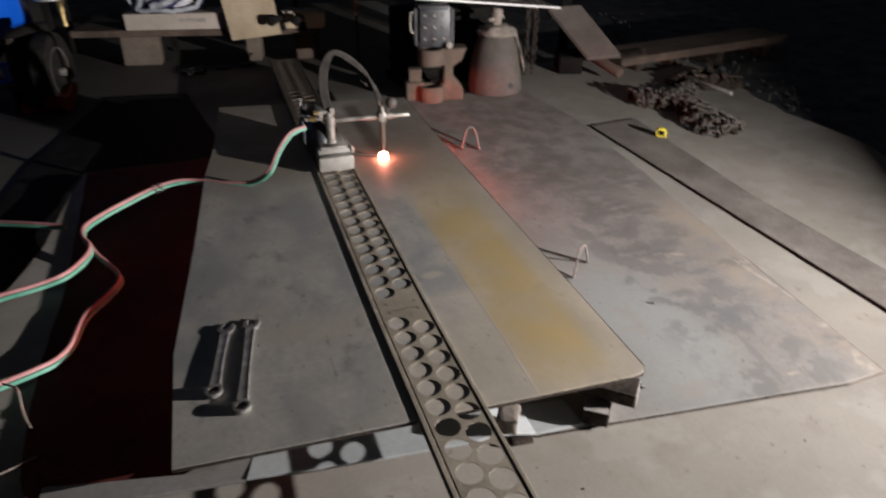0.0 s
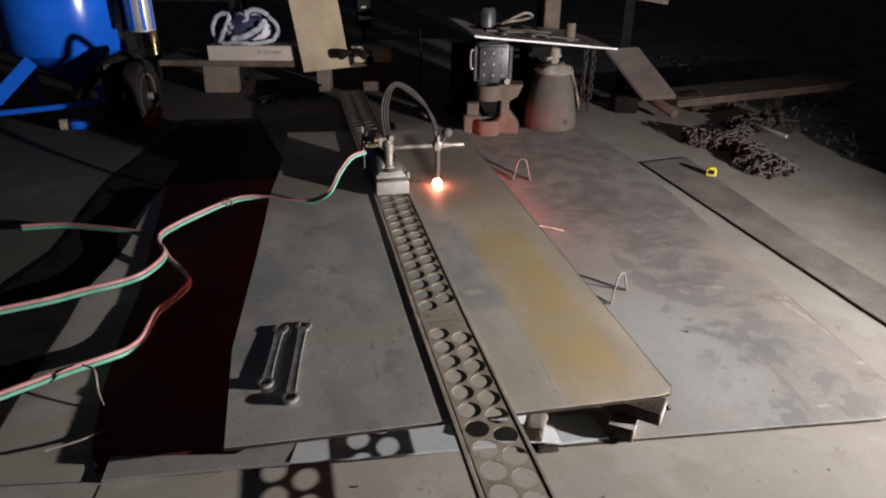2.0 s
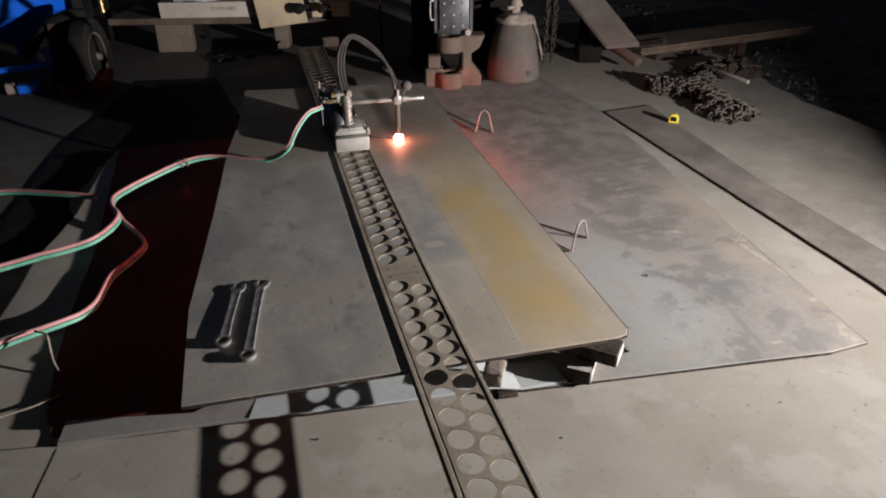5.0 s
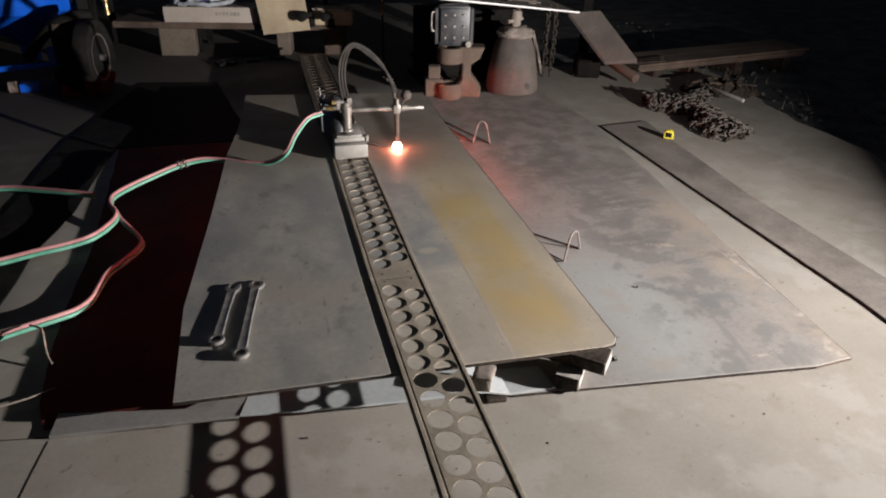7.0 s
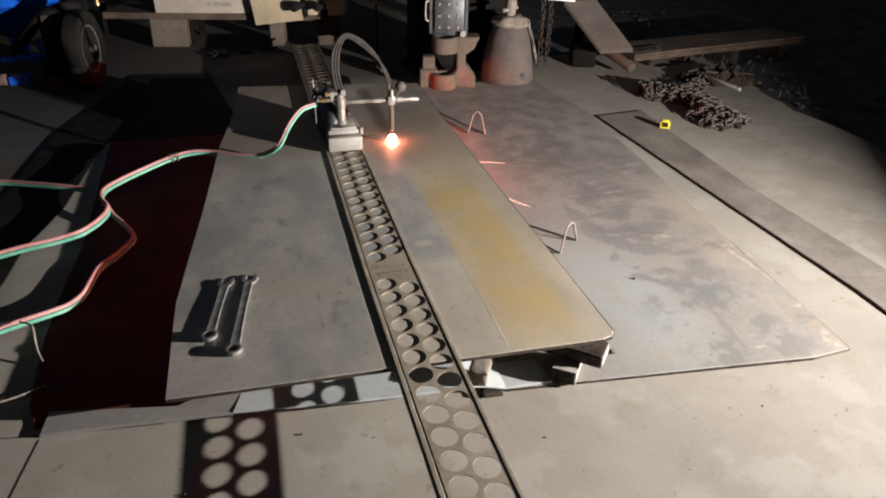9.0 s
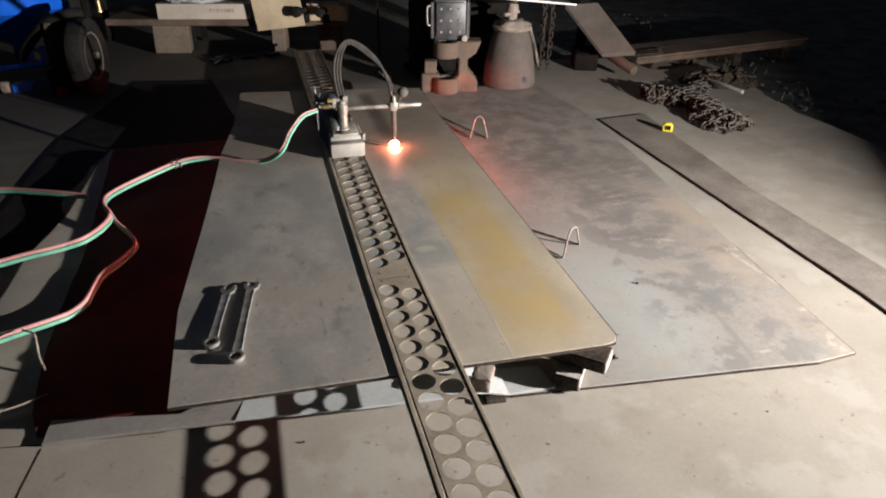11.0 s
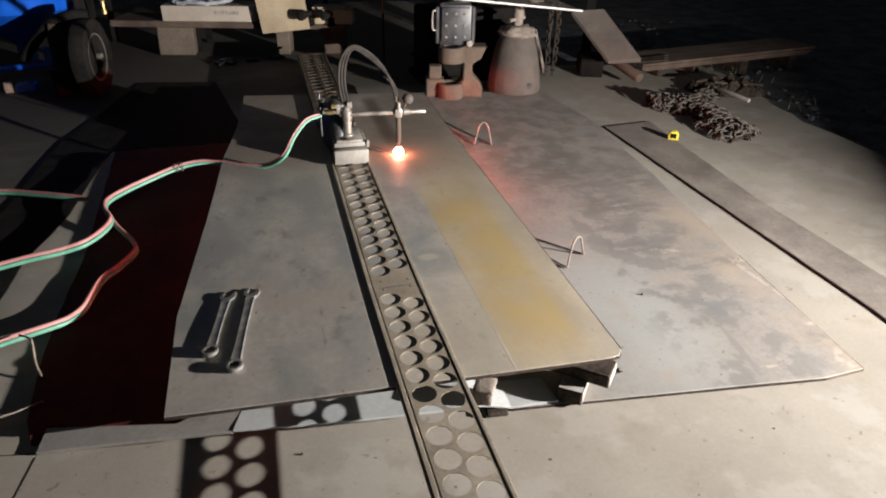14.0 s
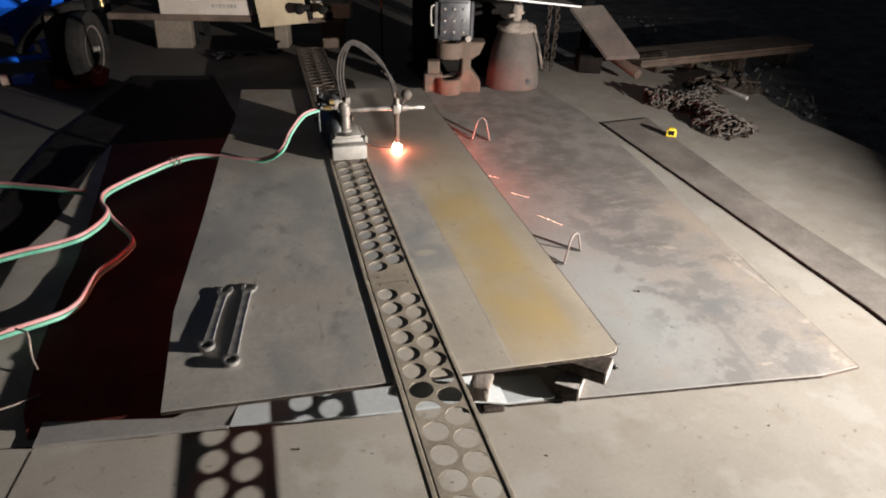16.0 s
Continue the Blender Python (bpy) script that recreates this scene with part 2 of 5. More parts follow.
DEEPBLACK = material("deep_black", (0.004, 0.004, 0.004), (0.010, 0.009, 0.008), 10, 90, 0.85, 0, 0.2, 0.3, shine=0.08)
TRACK = material("track_steel", (0.222, 0.196, 0.158), (0.326, 0.288, 0.232), 9, 120, 0.55, 0.25, 0.05, 0.12)
# Dark rust; also paints shade on bars, plate edges and deep chain links.
SCALE = material("dark_rust_and_shade", (0.022, 0.018, 0.015), (0.06, 0.048, 0.04), 30, 120, 0.9, 0, 0.3, 0.3, shine=0.1)
# Pale steel: paints the lit faces of the dark bars; also a pipe.
PALESTEEL = material("pale_steel", (0.26, 0.245, 0.23), (0.38, 0.36, 0.34), 25, 150, 0.7, 0.1, 0.2, 0.15)
GROOVE = material("dark_groove", (0.012, 0.01, 0.008), (0.03, 0.026, 0.02), 30, 200, 0.6)
RUST = material("rusty_casting", (0.065, 0.046, 0.035), (0.110, 0.080, 0.060), 8, 50, 0.85, 0.05, 0.12, 0.08)
DUST = material("dusty_grey_iron", (0.052, 0.044, 0.039), (0.088, 0.074, 0.065), 5, 40, 0.85, 0.0, 0.06, 0.06)
CHAIN = material("dusty_chain_steel", (0.068, 0.059, 0.052), (0.118, 0.104, 0.092), 20, 90, 0.85, 0.0, 0.1, 0.15)
BODY = material("machine_grey_paint", (0.185, 0.178, 0.163), (0.275, 0.262, 0.242), 14, 140, 0.5, 0.0, 0.05, 0.1)
STEEL = material("worn_steel", (0.17, 0.16, 0.145), (0.33, 0.31, 0.285), 25, 200, 0.45, 0.6, 0.06, 0.15)
CHROME = material("wrench_chrome", (0.19, 0.185, 0.178), (0.40, 0.39, 0.375), 30, 220, 0.33, 0.65, 0.04, 0.1)
REBAR = material("rusty_rod", (0.12, 0.104, 0.094), (0.21, 0.183, 0.168), 40, 200, 0.7, 0.2, 0.2, 0.2)
BRASS = material("brass", (0.35, 0.25, 0.10), (0.55, 0.42, 0.2), 40, 200, 0.35, 0.9, 0.03, 0.1)
COPPER = material("copper", (0.55, 0.17, 0.09), (0.75, 0.28, 0.16), 40, 200, 0.3, 0.9, 0.03, 0.1)
RED = material("red_rubber", (0.34, 0.150, 0.150), (0.45, 0.235, 0.235), 18, 150, 0.5, 0, 0.05, 0.12)
GREEN = material("green_rubber", (0.075, 0.265, 0.185), (0.155, 0.37, 0.28), 18, 150, 0.5, 0, 0.05, 0.12)
GREYHOSE = material("grey_rubber", (0.022, 0.02, 0.019), (0.05, 0.045, 0.042), 18, 150, 0.85, 0, 0.05, 0.12, shine=0.12)
# Black rubber and other black parts; also the strip that paints floor shade.
BLACK = material("black_rubber_and_shade", (0.006, 0.006, 0.006), (0.016, 0.015, 0.014), 12, 120, 0.85, 0, 0.2, 0.3, shine=0.08)
YELLOW = material("yellow_plastic", (0.52, 0.44, 0.03), (0.64, 0.56, 0.06), 30, 200, 0.4, 0, 0.02, 0.05)
WOOD = material("dirty_wood", (0.058, 0.04, 0.03), (0.11, 0.08, 0.06), 6, 60, 0.85, 0, 0.3, 0.2)
PALEWOOD = material("pale_wood", (0.078, 0.062, 0.048), (0.125, 0.102, 0.080), 6, 60, 0.85, 0, 0.3, 0.15)
CARD = material("cardboard", (0.34, 0.275, 0.185), (0.45, 0.375, 0.26), 5, 60, 0.9, 0, 0.1, 0.05)
BOXWHITE = material("white_carton", (0.31, 0.275, 0.235), (0.40, 0.355, 0.31), 6, 80, 0.8, 0, 0.05, 0.06)
INK = material("faded_print", (0.20, 0.19, 0.17), (0.30, 0.28, 0.25), 20, 90, 0.8)
BLUE = material("blue_gloss_paint", (0.006, 0.075, 0.46), (0.012, 0.11, 0.60), 3, 60, 0.16, 0.0, 0.01, 0.05)
GEAR = material("dark_grey_enamel", (0.025, 0.027, 0.031), (0.058, 0.060, 0.065), 15, 120, 0.45, 0.2, 0.1, 0.2)
CLOTHB = material("navy_cloth", (0.012, 0.014, 0.05), (0.03, 0.035, 0.10), 20, 200, 0.95, 0, 0.3, 0.2)
tint(CLOTHB, patches(CLOTHB, 7, 0.54, 0.57, 2, 1), (0.5, 0.5, 0.55), 1.0)
FOLD = material("pale_blue_cloth", (0.20, 0.22, 0.25), (0.38, 0.40, 0.43), 14, 150, 0.95, 0, 0.4, 0.2)
RAG = material("dusty_rag", (0.12, 0.10, 0.085), (0.225, 0.195, 0.168), 20, 150, 0.95, 0, 0.4, 0.2)
TEAL = material("teal_plastic", (0.01, 0.16, 0.15), (0.02, 0.22, 0.2), 9, 90, 0.5)
SHEET = material("pale_sheet_metal", (0.42, 0.42, 0.42), (0.62, 0.62, 0.62), 8, 90, 0.35, 0.6, 0.03, 0.1)
WHITE = material("white_enamel", (0.72, 0.72, 0.73), (0.84, 0.84, 0.85), 12, 90, 0.3, 0, 0.02, 0.04)
WEED = material("dry_weed", (0.10, 0.10, 0.05), (0.20, 0.18, 0.11), 20, 90, 0.9)


def glowing(name, colour, strength):
    m = bpy.data.materials.new(name)
    m.use_nodes = True
    b = m.node_tree.nodes["Principled BSDF"]
    b.inputs["Base Color"].default_value = (0.05, 0.02, 0.01, 1)
    b.inputs["Emission Color"].default_value = (*colour, 1)
    b.inputs["Emission Strength"].default_value = strength
    return m


FLAME = glowing("cutting_flame", (1.0, 0.27, 0.17), 150)
BLAST = glowing("molten_blast", (1.0, 0.12, 0.075), 1600)
SPARK = glowing("hot_spark", (1.0, 0.55, 0.4), 9)

# ---- mesh tools ----


def part(name, bm, mat, parent=None, label="", smooth=None, place=None):
    """Links a bmesh as one mesh object, under a thing or a part or alone. smooth: degrees up to which edges are shaded round."""
    bmesh.ops.recalc_face_normals(bm, faces=bm.faces)
    me = bpy.data.meshes.new(name)
    bm.to_mesh(me)
    bm.free()
    me.materials.append(mat)
    if smooth:
        me.shade_smooth()
        me.set_sharp_from_angle(angle=radians(smooth))
    ob = new(name, me)
    ob.parent = parent
    if place is not None:
        ob.matrix_basis = place
    return tagged(ob, label)


def thing(name, place, label, category, group=""):
    ob = new(name)
    ob.empty_display_size = 0.05
    ob.matrix_basis = place
    return tagged(ob, label, category, group)


def block(bm, size, m=Matrix(), bevel=0.0, seg=1):
    made = bmesh.ops.create_cube(bm, size=1, matrix=m @ Matrix.Diagonal((*size, 1)))["verts"]
    if bevel:
        edges = list({e for w in made for e in w.link_edges})
        bmesh.ops.bevel(bm, geom=edges, offset=bevel, segments=seg, affect="EDGES", profile=0.5)
    return bm


def rod(bm, a, b, r, r2=None, seg=14, bevel=0.0):
    a, b = Vector(a), Vector(b)
    d = b - a
    m = Matrix.Translation((a + b) / 2) @ d.to_track_quat("Z", "Y").to_matrix().to_4x4()
    made = bmesh.ops.create_cone(bm, cap_ends=True, segments=seg, radius1=r, radius2=r if r2 is None else r2, depth=d.length, matrix=m)["verts"]
    if bevel:
        caps = [e for e in {e for w in made for e in w.link_edges} if any(len(f.verts) > 4 for f in e.link_faces)]
        bmesh.ops.bevel(bm, geom=caps, offset=bevel, segments=2, affect="EDGES", profile=0.5)
    return bm


def ball(bm, c, r, squash=(1, 1, 1), seg=14):
    bmesh.ops.create_uvsphere(bm, u_segments=seg, v_segments=max(6, seg // 2), radius=r, matrix=Matrix.Translation(c) @ Matrix.Diagonal((*squash, 1)))
    return bm


def smooth_path(points, steps=6):
    p = [Vector(q) for q in points]
    p = [2 * p[0] - p[1], *p, 2 * p[-1] - p[-2]]
    out = []
    for i in range(1, len(p) - 2):
        for j in range(steps):
            t = j / steps
            a, b, c, d = p[i - 1:i + 3]
            out.append(0.5 * (2 * b + (c - a) * t + (2 * a - 5 * b + 4 * c - d) * t * t + (3 * b - a - 3 * c + d) * t ** 3))
    return out + [p[-2]]


def sweep(bm, path, r, seg=8, closed=False):
    """A round tube along a path; r is a radius, or a pair from start to end."""
    path = [Vector(p) for p in path]
    n, rings, side = len(path), [], None
    for i, p in enumerate(path):
        d = (path[(i + 1) % n] - path[i - 1]) if closed else (path[min(i + 1, n - 1)] - path[max(i - 1, 0)])
        d.normalize()
        if side is None:
            side = d.orthogonal().normalized()
        side = (side - d * side.dot(d)).normalized()
        up = d.cross(side)
        q = r if isinstance(r, float) else r[0] + (r[1] - r[0]) * min(1, 1.8 * i / n)
        rings.append([bm.verts.new(p + q * (math.cos(2 * math.pi * j / seg) * side + math.sin(2 * math.pi * j / seg) * up)) for j in range(seg)])
    for i in range(n if closed else n - 1):
        a, b = rings[i], rings[(i + 1) % n]
        for j in range(seg):
            bm.faces.new((a[j], a[(j + 1) % seg], b[(j + 1) % seg], b[j]))
    if not closed:
        bm.faces.new(rings[0]), bm.faces.new(rings[-1])
    return bm


def lathe(bm, profile, seg=32, m=Matrix()):
    """Turns (radius, height) pairs about the z axis."""
    rings = [[bm.verts.new(m @ Vector((r * math.cos(2 * math.pi * j / seg), r * math.sin(2 * math.pi * j / seg), z))) for j in range(seg)] for r, z in profile]
    for a, b in zip(rings, rings[1:]):
        for j in range(seg):
            bm.faces.new((a[j], a[(j + 1) % seg], b[(j + 1) % seg], b[j]))
    bm.faces.new(rings[0]), bm.faces.new(rings[-1])
    return bm


def slab(bm, outline, z0, z1, bevel=0.0):
    """A flat plate of that outline between two heights."""
    low = [bm.verts.new((x, y, z0)) for x, y in outline]
    f = bm.faces.new(low)
    top = bmesh.ops.extrude_face_region(bm, geom=[f])["geom"]
    tops = [w for w in top if isinstance(w, bmesh.types.BMVert)]
    bmesh.ops.translate(bm, verts=tops, vec=(0, 0, z1 - z0))
    if bevel:
        up = [e for e in bm.edges if all(w in tops for w in e.verts)]
        bmesh.ops.bevel(bm, geom=up, offset=bevel, segments=1, affect="EDGES")
    return bm


def ragged(outline, step=0.12, amount=0.004, seed=0):
    """The outline with its edges cut into short pieces that waver a little."""
    rnd, out = random.Random(seed), []
    for (x0, y0), (x1, y1) in zip(outline, outline[1:] + outline[:1]):
        n = max(1, int(math.hypot(x1 - x0, y1 - y0) / step))
        for i in range(n):
            t = i / n
            j = amount if i else 0
            out.append((x0 + (x1 - x0) * t + rnd.uniform(-j, j), y0 + (y1 - y0) * t + rnd.uniform(-j, j)))
    return out


# ---- ground and plates ----


def build_ground():
    bm = bmesh.new()
    bmesh.ops.create_grid(bm, x_segments=1, y_segments=1, size=60)
    tagged(part("ground", bm, SOIL, place=at(0, 0, -0.06)), "dark bare soil round the concrete yard", "ground", kind="structure")
    bm = bmesh.new()
    # Back edge cut in behind the planks so the ground there stays dark.
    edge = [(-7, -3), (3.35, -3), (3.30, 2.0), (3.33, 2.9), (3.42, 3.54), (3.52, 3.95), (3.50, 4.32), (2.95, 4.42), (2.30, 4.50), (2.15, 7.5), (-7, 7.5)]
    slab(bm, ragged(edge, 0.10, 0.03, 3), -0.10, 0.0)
    tagged(part("floor", bm, CONCRETE, place=YARD), "worn stained pale concrete floor, shade painted in at back and left", "floor", kind="structure")
    bm = bmesh.new()
    for pts in ([(-0.268, 1.270), (-0.283, 1.157), (-0.33, 0.75), (-0.37, 0.2)], [(-0.27, 1.283), (-0.60, 1.335), (-1.4, 1.43)]):
        for (x0, y0), (x1, y1) in zip(pts, pts[1:]):
            a, b = Vector((x0, y0, 0.0004)), Vector((x1, y1, 0.0004))
            block(bm, ((b - a).length, 0.0028, 0.0006), Matrix.Translation((a + b) / 2) @ (b - a).to_track_quat("X", "Z").to_matrix().to_4x4())
    tagged(part("floor_joint", bm, SCALE, place=YARD), "dark joint between concrete slabs", "floor joint", kind="structure")
    # clods and weeds along the soil's edge
    rnd = random.Random(5)
    bm = bmesh.new()
    for _ in range(170):
        v = rnd.uniform(1.2, 6.5)
        u = 3.42 + abs(rnd.gauss(0, 0.5))
        r = rnd.uniform(0.006, 0.03)
        bmesh.ops.create_icosphere(bm, subdivisions=1, radius=r, matrix=Matrix.Translation((u, v, -0.055)) @ Matrix.Diagonal((rnd.uniform(0.7, 1.4), rnd.uniform(0.7, 1.4), rnd.uniform(0.4, 0.9), 1)))
    tagged(part("clods", bm, SOIL, place=YARD), "loose dark clods of soil along the slab", "soil", kind="stuff")
    bm = bmesh.new()
    for _ in range(80):
        u, v = rnd.uniform(3.15, 3.8), rnd.uniform(3.0, 5.6)
        h, a = rnd.uniform(0.02, 0.07), rnd.uniform(0, 6.28)
        p = Vector((u, v, -0.02))
        q = p + Vector((math.cos(a) * h * 0.7, math.sin(a) * h * 0.7, h))
        w = Vector((-math.sin(a), math.cos(a), 0)) * 0.003
        bm.faces.new([bm.verts.new(x) for x in (p - w, p + w, q)])
    tagged(part("dry_grass", bm, WEED, place=YARD), "sparse dry grass at the slab's edge", "grass", kind="stuff")
    # loose grit on the floor and plates
    bm = bmesh.new()
    for _ in range(130):
        u, v = rnd.uniform(-0.3, 2.4), rnd.uniform(0.2, 3.2)
        if 0.0 < u < 1.22 and v > 1.15:
            continue
        if u < 0.75 and v > 1.1:
            continue
        z = 0.0095 if v > 1.27 - 0.1 * u and u < 1.9 else 0.0008
        r = rnd.choice((0.0009, 0.0011, 0.0014, 0.002))
        bmesh.ops.create_icosphere(bm, subdivisions=1, radius=r, matrix=Matrix.Translation((u, v, z)) @ Matrix.Diagonal((rnd.uniform(0.7, 1.6), rnd.uniform(0.7, 1.6), 0.6, 1)))
    tagged(part("grit", bm, GROOVE, place=YARD), "scattered dark grit and slag crumbs", "grit", kind="stuff")


def dip(u, v=0.0):
    """How far the work plate dips at its left front, bent to fit where its shadow falls."""
    return 0.025 * max(0, (0.55 - u) / 0.5) * min(1, max(0, (2.85 - v) / 1.1))


def build_plates():
    # a thick plate rising from the floor, its end resting on a flat sheet
    t = thing("leaning_plate", YARD, "grey steel plate rising from the floor on to a sheet", "steel plate")
    bm = bmesh.new()
    # Back edge cut along the shadow line; a dark sheet carries on behind.
    outline = ragged([(-0.266, 1.276), (0.069, 1.222), (0.175, 1.204), (0.197, 1.275), (0.212, 1.335), (0.045, 1.272), (-0.261, 1.356)], 0.12, 0.0015, 14)
    slab(bm, outline, -0.009, 0.0, 0.001)
    for w in bm.verts:
        w.co.z += 0.0095 + (w.co.x + 0.266) * 0.0725
    part("plate", bm, LEANING, t)
    bm = bmesh.new()
    slab(bm, ragged([(0.178, 1.2035), (0.484, 1.165), (0.70, 1.146), (0.80, 1.150), (0.985, 1.141), (0.975, 1.235), (0.862, 1.25), (0.855, 1.66), (0.306, 1.66), (0.250, 1.46), (0.200, 1.275)], 0.12, 0.0015, 15), 0.037, 0.0435, 0.001)
    bmesh.ops.bisect_plane(bm, geom=[*bm.verts, *bm.edges, *bm.faces], plane_co=(0.76, 0, 0), plane_no=(1, 0, 0))
    bmesh.ops.bisect_plane(bm, geom=[*bm.verts, *bm.edges, *bm.faces], plane_co=(0.858, 0, 0), plane_no=(1, 0, 0))
    for w in bm.verts:
        w.co.z -= 0.0272 * min(1.0, max(0.0, (w.co.x - 0.76) / 0.098))      # its end is bent down on to the floor plate
    tagged(part("steel_sheet", bm, BRIGHT, place=YARD), "clean bluish steel sheet propped under the work plate", "steel sheet")
    bm = bmesh.new()
    low = [(0.865, 1.1505), (1.745, 1.055), (1.877, 1.063), (1.944, 1.709), (2.041, 2.472), (2.11, 3.3), (2.05, 3.90), (0.26, 3.95), (0.22, 1.72), (0.87, 1.70)]
    slab(bm, ragged(low, 0.2, 0.0025, 1), 0.001, 0.009, 0.001)
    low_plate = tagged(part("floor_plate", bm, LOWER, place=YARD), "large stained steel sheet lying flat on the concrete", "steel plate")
    # Thin dark strip along the front edge.
    bm = bmesh.new()
    for (x0, y0), (x1, y1) in (((0.865, 1.1497), (1.745, 1.0542)),):
        a, b = Vector((x0, y0, 0.0036)), Vector((x1, y1, 0.0036))
        block(bm, ((b - a).length, 0.004, 0.0062), Matrix.Translation((a + b) / 2) @ (b - a).to_track_quat("X", "Z").to_matrix().to_4x4())
    part("edge_strip", bm, SCALE, low_plate, "dark front edge")
    # Brown strips painted over the corner's side faces to dull the lamp's light.
    bm = bmesh.new()
    for (x0, y0), (x1, y1) in (((1.745, 1.0542), (1.877, 1.0622)), ((1.8785, 1.0630), (1.9455, 1.709))):
        a, b = Vector((x0, y0, 0.0040)), Vector((x1, y1, 0.0040))
        block(bm, ((b - a).length, 0.004, 0.0068), Matrix.Translation((a + b) / 2) @ (b - a).to_track_quat("X", "Z").to_matrix().to_4x4())
    part("dulled_corner", bm, RUST, low_plate, "brown corner strip dulling the lit side faces")
    bm = bmesh.new()
    up = [(0.026, 1.252), (0.585, 1.198), (1.135, 1.174), (1.168, 1.180), (1.183, 1.203), (1.193, 1.84), (1.213, 3.02), (1.235, 3.66), (0.232, 3.80), (0.199, 3.29), (0.136, 2.85), (0.085, 2.25), (0.024, 1.675)]
    slab(bm, ragged(up, 0.25, 0.0015, 2), 0.090, 0.100, 0.001)
    # bend the left side down
    bmesh.ops.bisect_plane(bm, geom=[*bm.verts, *bm.edges, *bm.faces], plane_co=(0.55, 0, 0), plane_no=(1, 0, 0))
    for v in (1.75, 2.12, 2.48, 2.85):
        bmesh.ops.bisect_plane(bm, geom=[*bm.verts, *bm.edges, *bm.faces], plane_co=(0, v, 0), plane_no=(0, 1, 0))
    for w in bm.verts:
        w.co.z -= dip(w.co.x, w.co.y)
    plate = tagged(part("work_plate", bm, PLATE, place=YARD), "raised grey steel plate stained yellow-ochre, being cut", "steel plate")
    # Dark strip painted over the front face, which would catch the lamp.
    bm = bmesh.new()
    for (x0, y0), (x1, y1) in (((0.027, 1.2512), (0.585, 1.1972)), ((0.585, 1.1972), (1.135, 1.1732)), ((1.135, 1.1732), (1.168, 1.1790)), ((1.168, 1.1790), (1.1837, 1.2025))):
        a, b = Vector((x0, y0, 0.0945 - dip(x0))), Vector((x1, y1, 0.0945 - dip(x1)))
        block(bm, ((b - a).length, 0.003, 0.0088), Matrix.Translation((a + b) / 2) @ (b - a).to_track_quat("X", "Z").to_matrix().to_4x4())
    part("dark_front_edge", bm, SCALE, plate, "dark front edge covering the lit side face")
    # Brown strip along the right edge, so that it stands out.
    bm = bmesh.new()
    side = [(1.1837, 1.2035), (1.193, 1.84), (1.213, 3.02), (1.235, 3.66)]
    for (x0, y0), (x1, y1) in zip(side, side[1:]):
        a, b = Vector((x0 + 0.001, y0, 0.0951)), Vector((x1 + 0.001, y1, 0.0951))
        block(bm, ((b - a).length, 0.003, 0.0098), Matrix.Translation((a + b) / 2) @ (b - a).to_track_quat("X", "Z").to_matrix().to_4x4(), 0.0006)
    part("edge_strip", bm, RUST, plate, "brown long edge")
    # scribed line ahead of the cut
    bm = bmesh.new()
    slab(bm, ragged([(0.8785, 1.185), (0.8835, 1.185), (0.8865, 1.52), (0.8888, 2.05), (0.8872, 2.05), (0.8845, 1.52)], 0.05, 0.0007, 9), 0.1001, 0.1002)
    part("scribed_line", bm, BOXWHITE, plate, "pale chalk line")
    bm = bmesh.new()
    strip = [(2.09, 0.45), (2.36, 0.50), (2.345, 2.15), (2.43, 3.165), (2.135, 3.136), (2.147, 1.3)]
    slab(bm, ragged(strip, 0.2, 0.002, 6), 0.001, 0.0065, 0.0008)
    long_strip = tagged(part("steel_strip", bm, STRIP, place=YARD), "long dull steel strip lying on the concrete", "steel strip")
    # Dark strips paint the shadow line along the left and far edges.
    for run in ([(2.135, 3.136), (2.147, 1.3), (2.09, 0.45)], [(2.43, 3.165), (2.135, 3.136)]):
        bm = bmesh.new()
        for p, q in zip(run, run[1:]):
            n = max(1, int(math.hypot(q[0] - p[0], q[1] - p[1]) / 0.11))
            for i in range(n):
                a, b = (Vector((p[0] + (q[0] - p[0]) * g, p[1] + (q[1] - p[1]) * g, 0.0036)) for g in (i / n, (i + 1) / n))
                off = Vector((0.0010 * math.sin(i * 2.3), 0.0010 * math.sin(i * 3.1), 0))
                block(bm, ((b - a).length + 0.002, 0.0065, 0.0062), Matrix.Translation((a + b) / 2 + off) @ (b - a).to_track_quat("X", "Z").to_matrix().to_4x4(), 0.0008)
        part("edge_strip", bm, SCALE, long_strip, "dark strip painting the shadow along the edge")
    # Flat black strip added where the floor lies in deep shade.
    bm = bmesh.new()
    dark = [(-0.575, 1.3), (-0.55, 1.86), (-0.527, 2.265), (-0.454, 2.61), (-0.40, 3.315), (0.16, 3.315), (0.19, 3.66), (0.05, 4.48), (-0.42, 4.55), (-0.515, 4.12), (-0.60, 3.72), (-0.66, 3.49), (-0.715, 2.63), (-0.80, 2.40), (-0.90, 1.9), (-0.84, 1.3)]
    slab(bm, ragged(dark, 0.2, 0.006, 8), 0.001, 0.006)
    tagged(part("black_shade_strip", bm, BLACK, place=YARD), "flat black strip standing in for deep shade on the floor", "rubber mat")
    # Added dark sheet: paints the red-lit shade left of the work plate.
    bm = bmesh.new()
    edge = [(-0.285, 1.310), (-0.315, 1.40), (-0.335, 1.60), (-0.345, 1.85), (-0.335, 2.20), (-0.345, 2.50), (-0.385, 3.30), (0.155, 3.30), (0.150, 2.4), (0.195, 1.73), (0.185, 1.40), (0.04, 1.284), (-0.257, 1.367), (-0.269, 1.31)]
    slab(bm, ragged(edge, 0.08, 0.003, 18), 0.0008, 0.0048)
